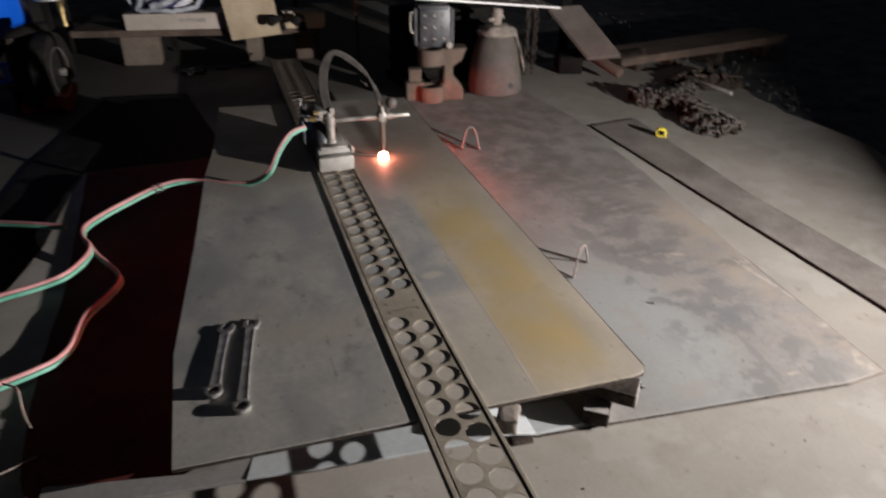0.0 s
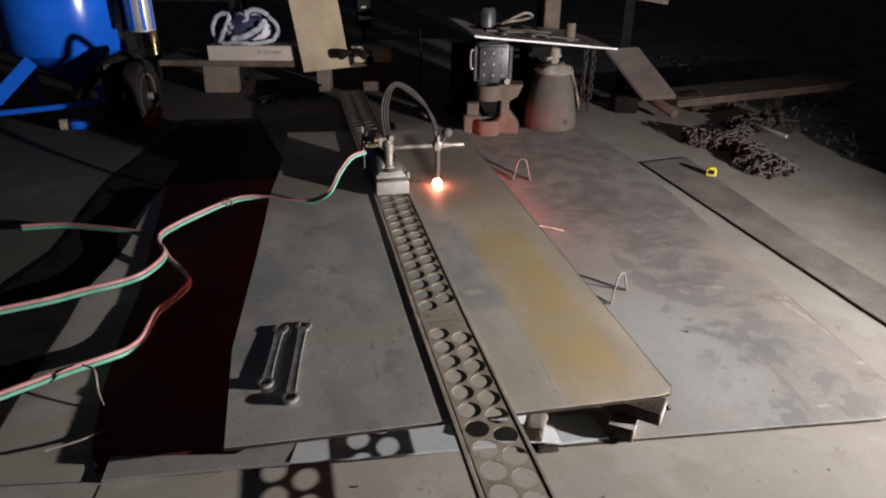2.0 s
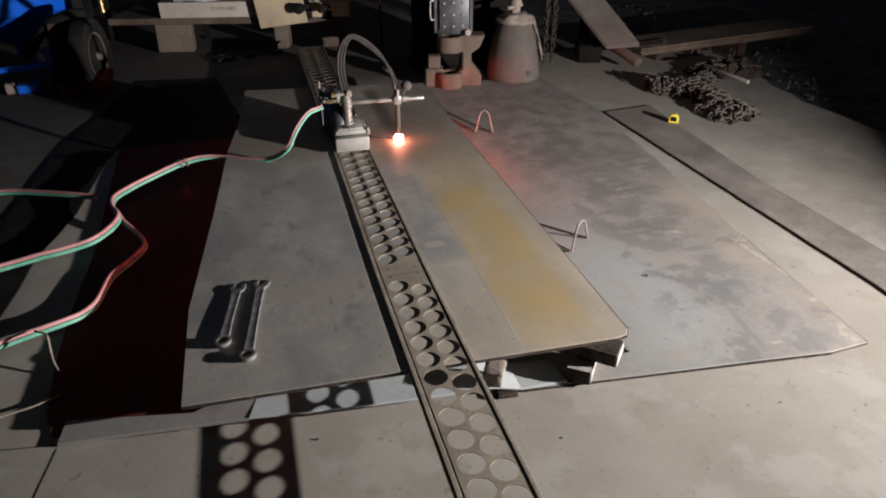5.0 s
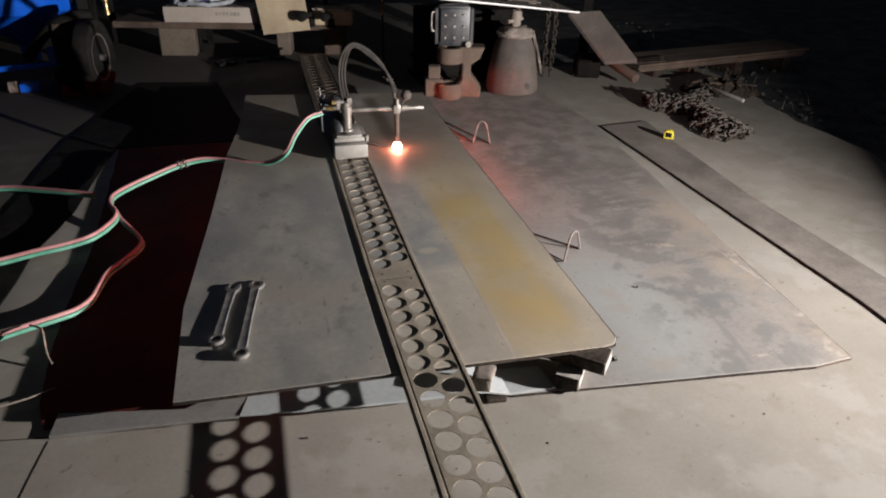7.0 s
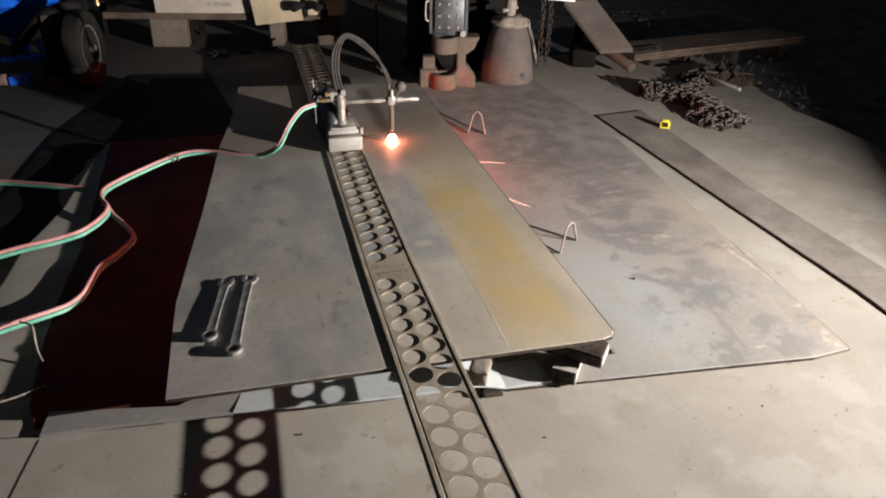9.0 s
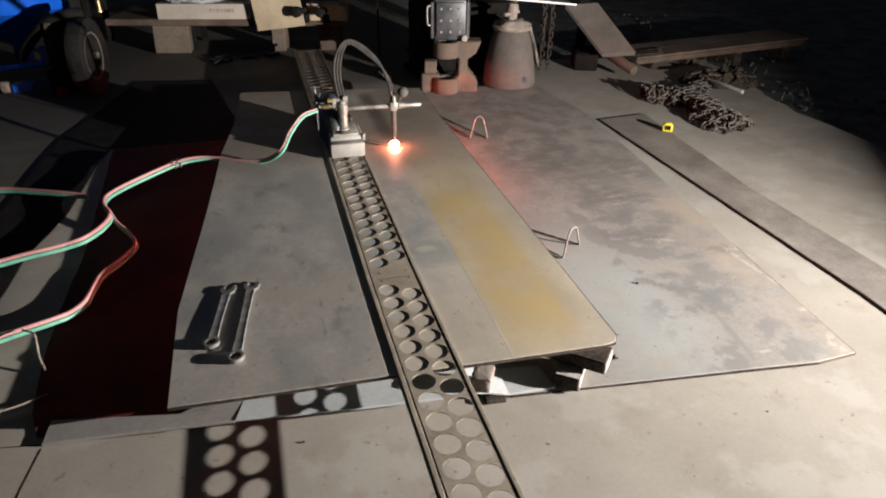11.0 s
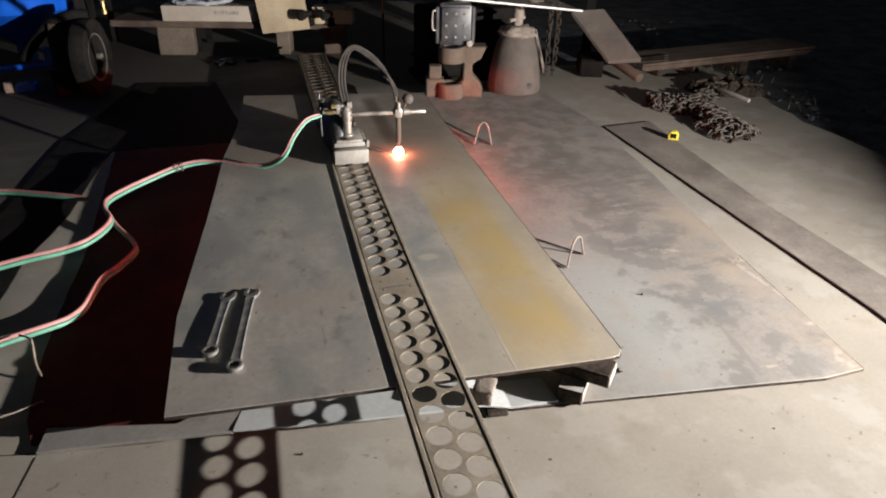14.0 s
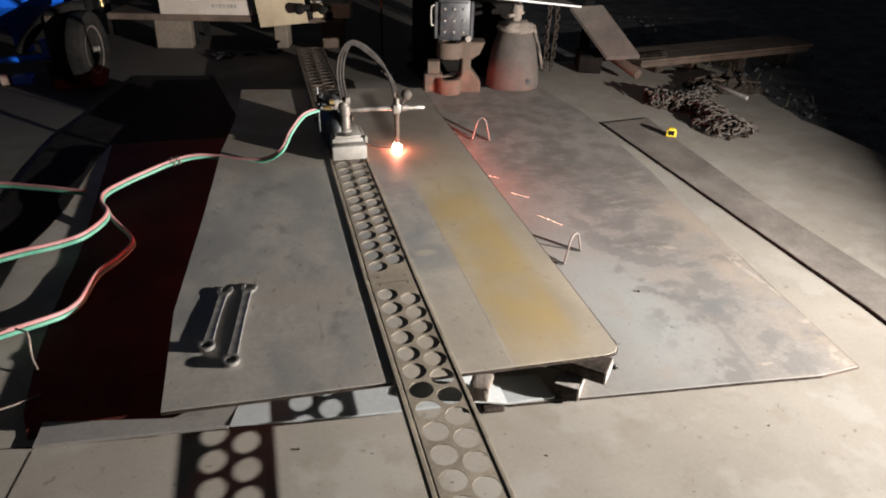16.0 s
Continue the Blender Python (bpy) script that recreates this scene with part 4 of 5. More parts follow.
# ---- chain heap ----


def link_mesh(mat, long=0.0235, wide=0.0135, r=0.0041):
    bm = bmesh.new()
    path = []
    for i in range(12):
        a = 2 * math.pi * i / 12
        path.append((math.cos(a) * wide, math.sin(a) * wide + (long - wide) * (1 if math.sin(a) > 0.01 else -1 if math.sin(a) < -0.01 else 0), 0))
    sweep(bm, path, r, 6, True)
    me = bpy.data.meshes.new("link")
    bm.to_mesh(me)
    bm.free()
    me.materials.append(mat)
    me.shade_smooth()
    return me


def build_chains():
    link, dark_link = link_mesh(CHAIN), link_mesh(SCALE)
    heap = thing("chain", YARD, "heap of dusty steel chain lying on the concrete", "chain")
    rnd = random.Random(8)
    spine = smooth_path([(2.59, 3.47, 0.10), (2.70, 3.42, 0.12), (2.79, 3.32, 0.13), (2.82, 3.18, 0.11), (2.79, 3.04, 0.12), (2.76, 2.92, 0.14), (2.78, 2.78, 0.10)], 10)
    lobe = smooth_path([(2.84, 3.40, 0.07), (2.95, 3.45, 0.09), (3.05, 3.53, 0.08), (3.12, 3.58, 0.05)], 8)

    def runs(way, sweeps, level, count):
        """Poses of links that follow one another along a chain laid to and fro over a way of (u, v, half width)."""
        phase, walked = rnd.uniform(0, 6.28), []
        for i in range(400):
            q = i / 399 * (len(way) - 1)
            a, b = way[int(q)], way[min(int(q) + 1, len(way) - 1)]
            p = a.lerp(b, q - int(q))
            d = (way[min(int(q) + 2, len(way) - 1)] - way[max(int(q) - 2, 0)]).xy.normalized()
            side = math.sin(phase + i / 399 * sweeps * math.pi) + 0.35 * math.sin(phase * 2 + i * 0.11)
            w = side * p.z * 0.85
            pile = max(0.0, 1 - side * side * 0.8)
            walked.append(Vector((p.x - d.y * w, p.y + d.x * w, 0.010 + level * (0.25 + 0.75 * pile))))
        out, last = [], walked[0]
        for p in walked[1:]:
            if (p - last).length >= 0.032 and len(out) < count:
                z = (p - last).to_track_quat("Y", "Z").to_matrix().to_4x4()
                out.append(Matrix.Translation(p) @ z @ pose(0, 0, 0, rnd.gauss(0, 9), (45 if len(out) % 2 else -45) + rnd.gauss(0, 30), rnd.gauss(0, 30)))
                last = p
        return out

    places = runs(spine, 17, 0.055, 150) + runs(lobe, 7, 0.038, 60) + runs(spine, 12, 0.042, 110)
    for m in places[:300]:
        o = new("link", link)
        o.parent = heap
        o.matrix_basis = m
    # Deeper links in a darker material paint the shaded gaps of the heap.
    bm = bmesh.new()
    for m in runs(spine, 21, 0.016, 110) + runs(spine, 13, 0.006, 90) + runs(lobe, 6, 0.010, 40):
        bm.from_mesh(link)
        bmesh.ops.transform(bm, matrix=m, verts=bm.verts[-72:])
    deep = part("buried_chain", bm, SCALE, heap, "deeper links coloured dark for the shade in the heap", 60)
    tagged(deep, kind="stuff")
    bm = rod(bmesh.new(), (3.085, 3.47, 0.070), (3.125, 3.235, 0.062), 0.0120, seg=16, bevel=0.002)
    tagged(part("steel_pipe", bm, PALESTEEL, place=YARD, smooth=40), "short pale pipe lying across the chain heap", "pipe")
    # brown heap of scrap beyond the chain
    bm = bmesh.new()
    bmesh.ops.create_grid(bm, x_segments=44, y_segments=30, size=1)
    for w in bm.verts:
        x, y = w.co.x, w.co.y
        h = max(0.0, 1 - x * x - y * y)
        lump = 0.55 + 0.9 * abs(noise.noise(Vector((x * 3.2, y * 3.2, 4)))) + 0.6 * abs(noise.noise(Vector((x * 9, y * 9, 1))))
        w.co = Vector((x * 0.26, y * 0.17, -0.002 + 0.075 * h ** 0.6 * lump))
    tagged(part("scrap_mound", bm, SCALE, place=at(3.27, 3.66, 0, -18)), "low brown heap of rusty scrap and rags", "scrap heap")
    for u, v, a, n in ((3.12, 3.70, 35, 0.16), (3.22, 3.62, -20, 0.12), (3.34, 3.60, 70, 0.14), (3.30, 3.74, 10, 0.18), (3.40, 3.55, 120, 0.10)):
        bm = block(bmesh.new(), (n, 0.022, 0.008), Matrix(), 0.002)
        tagged(part("flat_bar", bm, RUST, place=at(u, v, 0.062, a, 8, 5)), "rusty scrap bar lying in the brown heap", "steel bar", "bars in the scrap heap")
    hang = thing("hanging_chain", at(2.21, 4.16, 0), "rusty chain hanging from the sheet to the floor", "chain")
    for i in range(15):
        for dx in (0, 0.055):
            o = new("link", dark_link)
            o.parent = hang
            o.matrix_basis = pose(dx + rnd.uniform(-0.004, 0.004), rnd.uniform(-0.01, 0.01), 0.04 + 0.0305 * i, 90, 0, 45 + 90 * (i % 2))


# ---- engine parts and the sheet on them ----


def build_machinery():
    # iron casting with two bored lobes
    t = thing("iron_casting", at(1.50, 3.865, 0.009, -14), "rusty iron casting with two bored lobes standing upright", "casting")
    for z in (0.0, 0.215):
        bm = bmesh.new()
        seg = 28
        rows = []
        for r, h in ((0.075, 0.0), (0.078, 0.012), (0.078, 0.078), (0.072, 0.09), (0.046, 0.09), (0.044, 0.0)):
            rows.append([bm.verts.new((-0.045 + r * math.cos(2 * math.pi * j / seg), -0.03 + r * math.sin(2 * math.pi * j / seg), z + h)) for j in range(seg)])
        for a, b in zip(rows, rows[1:] + rows[:1]):
            for j in range(seg):
                bm.faces.new((a[j], a[(j + 1) % seg], b[(j + 1) % seg], b[j]))
        part("lobe", bm, RUST, t, smooth=45)
    prof = [(0.0, 0.0), (0.145, 0.0), (0.150, 0.06), (0.120, 0.10), (0.085, 0.14), (0.085, 0.20), (0.135, 0.235), (0.165, 0.305), (0.0, 0.305), (-0.005, 0.22), (0.03, 0.205), (0.03, 0.105), (0.0, 0.085)]
    bm = slab(bmesh.new(), prof, -0.06, 0.06, 0.008)
    part("web", bm, RUST, t, place=pose(0, 0.02, 0, 90, 0, 0), smooth=40)
    for i in range(3):
        part("bolt", rod(bmesh.new(), (0.06 + 0.03 * i, -0.045, 0.02 + 0.02 * i), (0.06 + 0.03 * i, -0.035, 0.02 + 0.02 * i), 0.006, seg=6), RUST, t)
    bm = block(bmesh.new(), (0.075, 0.07, 0.075), Matrix.Translation((0, 0, 0.0375)), 0.006)
    tagged(part("flange_block", bm, RUST, place=at(1.365, 3.90, 0.12, -14)), "rusty square flange block beside the casting", "flange")
    bm = block(bmesh.new(), (0.11, 0.10, 0.111), Matrix.Translation((0, 0, 0.0555)), 0.006)
    tagged(part("wooden_block", bm, WOOD, place=at(1.365, 3.91, 0.009, -10)), "dark wooden block beside the casting", "wooden block")
    # gearbox on the casting
    g = thing("gearbox", at(1.49, 3.93, 0.3142, -12), "dark grey ribbed gearbox standing on the iron casting", "gearbox")
    part("housing", block(bmesh.new(), (0.19, 0.20, 0.235), Matrix.Translation((0, 0.02, 0.1175)), 0.014, 2), GEAR, g, smooth=40)
    part("cover", block(bmesh.new(), (0.165, 0.02, 0.19), Matrix.Translation((0, -0.085, 0.125)), 0.006, 2), GEAR, g, smooth=40)
    for x in (-0.105, 0.105):
        part("side_rib", block(bmesh.new(), (0.022, 0.05, 0.21), Matrix.Translation((x, -0.05, 0.115)), 0.005), GEAR, g)
    for x in (-0.055, 0.0, 0.055):
        for z in (0.055, 0.12, 0.185):
            part("bolt", rod(bmesh.new(), (x, -0.094, z), (x, -0.103, z), 0.0075, seg=6), STEEL, g, "bright bolt head")
    part("drain_plug", rod(bmesh.new(), (0.085, -0.08, 0.02), (0.085, -0.115, 0.02), 0.018, seg=12), STEEL, g, "bright round plug")
    part("handle", sweep(bmesh.new(), smooth_path([(-0.118, -0.08, 0.20), (-0.135, -0.085, 0.19), (-0.135, -0.085, 0.10), (-0.118, -0.08, 0.09)], 4), 0.006, 8), STEEL, g, "bright bail handle", 60)
    # black engine-shaped block added to fill and darken the space behind the gearbox
    e = thing("dark_backing_block", at(1.70, 4.36, 0, 4), "black block added to darken the space behind the gearbox", "engine")
    bm = block(bmesh.new(), (0.66, 0.30, 0.44), Matrix.Translation((0, 0, 0.24)), 0.02, 2)
    block(bm, (0.72, 0.34, 0.04), Matrix.Translation((0, 0, 0.02)), 0.006)
    part("block", bm, DEEPBLACK, e, smooth=40)
    for k in range(4):
        bm = rod(bmesh.new(), (-0.24 + 0.16 * k, -0.14, 0.30), (-0.24 + 0.16 * k, -0.175, 0.30), 0.055, seg=20, bevel=0.006)
        part("cover", bm, DEEPBLACK, e, smooth=40)
    part("lower_flange", block(bmesh.new(), (0.69, 0.325, 0.018), Matrix.Translation((0, 0, 0.13)), 0.004), DEEPBLACK, e)
    # cone-shaped cylinder with a rag round its neck
    c = thing("gas_cylinder", at(1.893, 3.93, 0.009, 10), "dusty cone-shaped metal vessel with a rag round its valve", "gas cylinder")
    prof = [(0.155, 0.0), (0.166, 0.006), (0.168, 0.03), (0.160, 0.10), (0.146, 0.19), (0.128, 0.27), (0.108, 0.325), (0.075, 0.352), (0.035, 0.362), (0.032, 0.40)]
    part("shell", lathe(bmesh.new(), prof, 40), DUST, c, smooth=50)
    part("vent", rod(bmesh.new(), (0.015, -0.150, 0.062), (0.016, -0.1675, 0.060), 0.018, seg=14), GEAR, c, "small dark vent")
    bm = rod(bmesh.new(), (0, 0, 0.39), (0, 0, 0.45), 0.030, seg=14)
    rod(bm, (0, 0, 0.45), (0.004, 0, 0.492), 0.038, 0.030, seg=14)
    rod(bm, (-0.07, -0.02, 0.43), (0.05, 0.01, 0.44), 0.011, seg=10)
    part("valve", bm, RAG, c, "dusty valve body", 40)
    bm = bmesh.new()
    ball(bm, (0, 0, 0), 1.0, (1, 1, 1), 26)
    for w in bm.verts:
        k = 1 + 0.22 * noise.noise(w.co * 3.1) + 0.10 * noise.noise(w.co * 8)
        w.co = Vector((w.co.x * 0.115 * k, w.co.y * 0.115 * k, 0.357 + w.co.z * 0.045 * k))
    part("rag", bm, RAG, c, "crumpled dusty rag", 60)
    bm = bmesh.new()
    for k in range(2):
        s = 0.03 * k
        rows = []
        for i in range(8):
            z = 0.37 - 0.034 * i
            r = 0.115 + 0.010 * i
            rows.append([bm.verts.new((math.cos(a) * r, math.sin(a) * r, z - s)) for a in (-0.42 + 0.1 * math.sin(i), -0.25, -0.10 + 0.05 * math.cos(2 * i))])
        for a, b in zip(rows, rows[1:]):
            for j in range(2):
                bm.faces.new((a[j], a[j + 1], b[j + 1], b[j]))
    rag = part("rag_tail", bm, RAG, c, smooth=60)
    th = rag.modifiers.new("thick", "SOLIDIFY")
    th.thickness, th.offset = 0.006, 1
    # tilted sheet resting on the gearbox and the valve
    bm = bmesh.new()
    tilt = [(1.386, 3.945, 0.581), (2.369, 4.036, 0.461), (2.329, 4.70, 0.480), (1.335, 4.424, 0.625)]
    lowv = [bm.verts.new(Vector(p) - Vector((0, 0, 0.009))) for p in tilt]
    topv = [bm.verts.new(p) for p in tilt]
    bm.faces.new(lowv), bm.faces.new(topv)
    for i in range(4):
        bm.faces.new((lowv[i], lowv[(i + 1) % 4], topv[(i + 1) % 4], topv[i]))
    sheet = tagged(part("metal_sheet", bm, STRIP, place=YARD), "tilted metal sheet with a bright front edge, laid over the gearbox", "metal sheet")
    bm = sweep(bmesh.new(), [(1.386, 3.942, 0.580), (2.369, 4.033, 0.460)], 0.005, 8)
    part("front_edge", bm, WHITE, sheet, "bright rolled front edge")
    part("rim", sweep(bmesh.new(), [(1.386, 3.945, 0.582), (1.335, 4.424, 0.626)], 0.006, 8), SHEET, sheet)

    def over(x, y):
        """The height of the sheet above a place of the yard."""
        k, q = (x - 1.386) / 0.983, (y - 3.945 - 0.0926 * (x - 1.386)) / 0.48
        return 0.581 - 0.12 * k + 0.044 * q * (1 - 0.55 * k)
    # scrap on the sheet
    bm = lathe(bmesh.new(), [(0.030, 0), (0.033, 0.002), (0.033, 0.108), (0.031, 0.112), (0.028, 0.112), (0.028, 0.10)], 22)
    tagged(part("tin_can", bm, PALEWOOD, place=at(2.09, 4.17, over(2.09, 4.17) - 0.004), smooth=40), "pale dented tin can standing on the sheet", "tin can")
    rnd = random.Random(21)
    for x, y, a, n in ((1.62, 4.12, 20, 0.30), (1.75, 4.16, -25, 0.34), (1.85, 4.22, 5, 0.26), (1.66, 4.22, 60, 0.2), (1.98, 4.14, -12, 0.3)):
        z = over(x, y)
        bm = block(bmesh.new(), (n, 0.028, 0.012), Matrix(), 0.002)
        tagged(part("flat_bar", bm, DUST, place=at(x, y, z + 0.012 + rnd.uniform(0, 0.01), a, 0, 6.5)), "short rusty flat bar lying on the sheet", "steel bar", "scrap on the sheet")
    for x, y in ((1.60, 4.06), (1.80, 4.09), (1.91, 4.12)):
        bm = bmesh.new()
        ball(bm, (0, 0, 0.012), 0.026, (1.3, 1, 0.6), 12)
        for w in bm.verts:
            w.co *= 1 + 0.25 * noise.noise(w.co * 40)
        tagged(part("scrap_lump", bm, GROOVE, place=at(x, y, over(x, y))), "dark lump of scrap on the sheet", "scrap", "scrap on the sheet")
    bm = sweep(bmesh.new(), smooth_path([(1.66, 4.30, 0.60), (1.72, 4.25, 0.64), (1.80, 4.24, 0.67), (1.86, 4.28, 0.645), (1.82, 4.32, 0.62), (1.70, 4.33, 0.605)], 6), 0.009, 8)
    tagged(part("strap", bm, RAG, place=YARD, smooth=60), "loose pale strap coiled on the sheet", "strap")
    bm = lathe(bmesh.new(), [(0.05, 0), (0.055, 0.004), (0.055, 0.10), (0.04, 0.12), (0.036, 0.12), (0.05, 0.1), (0.05, 0.01)], 24)
    tagged(part("glass_jar", bm, GEAR, place=at(1.55, 4.27, over(1.55, 4.27)), smooth=40), "dusty dark jar standing on the sheet", "jar")
    # post and planks behind
    bm = block(bmesh.new(), (0.13, 0.13, 2.2), Matrix.Translation((0, 0, 1.1)), 0.008)
    tagged(part("wooden_post", bm, WOOD, place=at(2.17, 4.78, 0, 8)), "upright dirty wooden post behind the sheet", "post")
    foot_l, foot_r = Vector((2.575, 3.985, 0.150)), Vector((2.775, 3.915, 0.168))
    rise = Vector((-0.17, 0.28, 0.27))
    corners = [foot_l, foot_r, foot_r + rise, foot_l + rise]
    bm = bmesh.new()
    lowv, topv = [[bm.verts.new(p + Vector((0, 0, dz))) for p in corners] for dz in (-0.024, 0)]
    bm.faces.new(lowv), bm.faces.new(topv)
    for i in range(4):
        bm.faces.new((lowv[i], lowv[(i + 1) % 4], topv[(i + 1) % 4], topv[i]))
    tagged(part("leaning_plank", bm, DUST, place=YARD), "dusty plank leaning down towards the floor", "plank")
    bm = block(bmesh.new(), (0.16, 0.26, 0.12), Matrix.Translation((0, 0, 0.06)), 0.01)
    tagged(part("wooden_block", bm, DEEPBLACK, place=at(2.58, 4.25, 0, -20)), "dark wooden block under the leaning plank", "wooden block")
    bm = rod(bmesh.new(), (2.66, 4.12, 0.135), (2.735, 3.83, 0.062), 0.036, 0.032, 18, 0.004)
    tagged(part("round_bar", bm, RUST, place=YARD, smooth=40), "rusty round bar sloping to the floor", "round bar")
    p = thing("plank_stack", at(3.66, 4.13, 0, 9), "long dusty planks stacked on low blocks", "planks")
    for i, (dx, dy, n) in enumerate(((0, 0.012, 1.58), (-0.01, 0.0, 1.62), (0.015, 0.006, 1.66))):
        for row in range(2):
            part("plank", block(bmesh.new(), (n - 0.05 * row, 0.168, 0.0175), Matrix.Translation((dx + 0.03 * row, dy + 0.085 + 0.172 * row, 0.059 + 0.0185 * i)) @ pose(0, 0, 0, 0, 0, 0.3 * (i - 1)), 0.002), WOOD, p)
    for x in (-0.62, -0.30):
        part("block", block(bmesh.new(), (0.07, 0.26, 0.0498), Matrix.Translation((x, 0.16, 0.0249)), 0.004), SCALE, p, "small dark wooden block")
    for x in (0.16, 0.66):
        part("block", block(bmesh.new(), (0.07, 0.26, 0.1098), Matrix.Translation((x, 0.16, -0.0051)), 0.004), SCALE, p, "small dark wooden block")
    for k in range(3):
        bm = block(bmesh.new(), (0.26, 0.030, 0.008), Matrix(), 0.001)
        tagged(part("flat_bar", bm, SCALE, place=at(2.96 + 0.03 * k, 4.07 + 0.05 * k, 0.1095, 6 + 3 * k)), "dark flat bar lying on the planks", "steel bar", "bars on the planks")
    bm = block(bmesh.new(), (0.07, 0.07, 0.775), Matrix.Translation((0, 0, 0.3325)), 0.004)
    tagged(part("rack_post", bm, DEEPBLACK, place=at(2.68, 4.53, 0, -25)), "black post that carries the jutting plank", "post")
    bm = block(bmesh.new(), (0.46, 0.21, 0.03), Matrix(), 0.004)
    tagged(part("upper_plank", bm, WOOD, place=at(2.70, 4.52, 0.735, -25, 0, 8)), "dusty plank end jutting from the rack", "plank")
    bm = bmesh.new()
    for i in range(5):
        rod(bm, (0.0, 0, 0.01), (0.05 * math.cos(i * 1.3), 0.05 * math.sin(i * 1.3), 0.05), 0.012, 0.006, seg=8)
    tagged(part("pipe_fitting", bm, DUST, place=at(1.155, 4.23, 0.0)), "dusty spiked pipe fitting on the floor", "pipe fitting")
    # thin upright; the red reflection on it is put into a copper-coloured tip
    c = thing("red_tip_rod", at(1.20, 4.72, 0, 0), "thin black upright, its red reflection painted as a copper tip", "rod")
    part("stem", rod(bmesh.new(), (0, 0, 0), (0, 0, 0.36), 0.007, seg=10), BLACK, c, smooth=40)
    bm = rod(bmesh.new(), (0, 0, 0.36), (0, 0, 0.53), 0.006, 0.0045, seg=10)
    rod(bm, (0, 0, 0.46), (0, 0, 0.475), 0.010, seg=10, bevel=0.002)
    part("tip", bm, COPPER, c, "copper tip painting a red reflection", 40)


# ---- bench with boxes ----


def build_bench():
    b = thing("low_bench", at(0.17, 5.26, 0, -13.5), "low bench of a dirty plank on wooden blocks", "bench")
    part("plank", block(bmesh.new(), (1.70, 0.34, 0.045), Matrix.Translation((0, 0.10, 0.226)), 0.005), WOOD, b)
    part("block_leg", block(bmesh.new(), (0.255, 0.20, 0.2035), Matrix.Translation((-0.42, 0.05, 0.10175)) @ pose(0, 0, 0, 0, 2, 8), 0.008), PALEWOOD, b, "pale chipped wooden block")
    part("block_leg", block(bmesh.new(), (0.10, 0.16, 0.2035), Matrix.Translation((0.36, 0.10, 0.10175)), 0.008), PALEWOOD, b)
    part("block_leg", block(bmesh.new(), (0.16, 0.18, 0.2035), Matrix.Translation((0.74, 0.14, 0.10175)), 0.008), WOOD, b)
    c = thing("carton", at(0.03, 5.26, 0.249, -12), "flat white carton with faded print on the bench", "carton")
    part("box", block(bmesh.new(), (0.66, 0.24, 0.108), Matrix.Translation((0, 0.08, 0.054)), 0.004), BOXWHITE, c)
    for i in range(7):
        part("print_bar", block(bmesh.new(), (0.015 + 0.004 * (i % 3), 0.002, 0.026), Matrix.Translation((0.05 + 0.026 * i, -0.0405, 0.062))), INK, c)
    bm = bmesh.new()
    ball(bm, (0, 0, 0), 1.0, (1, 1, 1), 40)
    for w in bm.verts:
        k = 1 + 0.20 * noise.noise(w.co * 2.3) + 0.10 * noise.noise(w.co * 6) + 0.05 * noise.noise(w.co * 14)
        w.co = Vector((w.co.x * 0.22 * k, w.co.y * 0.13 * k, max(0.0, 0.09 + w.co.z * 0.135 * k)))
    cloth = tagged(part("folded_cloth", bm, CLOTHB, place=at(0.02, 5.36, 0.357, -12), smooth=60), "crumpled navy and white patterned cloth on the carton", "cloth")
    for pts, r in (([(-0.24, -0.06, 0.02), (-0.26, -0.05, 0.12), (-0.21, -0.05, 0.21), (-0.13, -0.06, 0.20), (-0.17, -0.10, 0.10), (-0.20, -0.12, 0.02)], 0.017), ([(-0.18, -0.13, 0.018), (-0.05, -0.155, 0.024), (0.08, -0.15, 0.022), (0.20, -0.12, 0.05), (0.23, -0.09, 0.13), (0.17, -0.08, 0.20)], 0.016), ([(-0.10, -0.14, 0.05), (0.00, -0.155, 0.075), (0.09, -0.14, 0.12), (0.13, -0.125, 0.17)], 0.022), ([(0.0, -0.08, 0.23), (0.09, -0.08, 0.245), (0.16, -0.07, 0.21)], 0.018)):
        path = [p + Vector((noise.noise(p * 30), noise.noise(p * 30 + Vector((5, 0, 0))), noise.noise(p * 30 + Vector((0, 5, 0))))) * 0.010 for p in smooth_path(pts, 6)]
        part("fold", sweep(bmesh.new(), path, r, 10), FOLD, cloth, "pale rolled fold", 60)
    bm = bmesh.new()
    quad = [(0.385, 5.030, 0.185), (0.712, 4.895, 0.235), (0.690, 4.905, 0.42), (0.640, 4.925, 0.80), (0.300, 5.070, 0.84)]
    rows = [[bm.verts.new(Vector(p) + Vector((0, o, 0))) for p in quad] for o in (0, 0.006)]
    for r in rows:
        bm.faces.new(r)
    for i in range(5):
        bm.faces.new((rows[0][i], rows[0][(i + 1) % 5], rows[1][(i + 1) % 5], rows[1][i]))
    tagged(part("cardboard_sheet", bm, CARD, place=YARD @ pose(0, 0.02, 0)), "creased tan cardboard sheet leaning on the bench", "cardboard")
    for u, v, z, k in ((0.67, 4.90, 0.295, 0.85), (0.83, 4.92, 0.285, 0.75)):
        t = thing("knob_valve", at(u, v, z, -30), "black round knob on a valve lying on the bench", "knob", "knobs on the bench")
        part("knob", rod(bmesh.new(), (0, -0.05, 0.04), (0, 0.02, 0.04), 0.042 * k, 0.036 * k, 18, 0.006), BLACK, t, smooth=40)
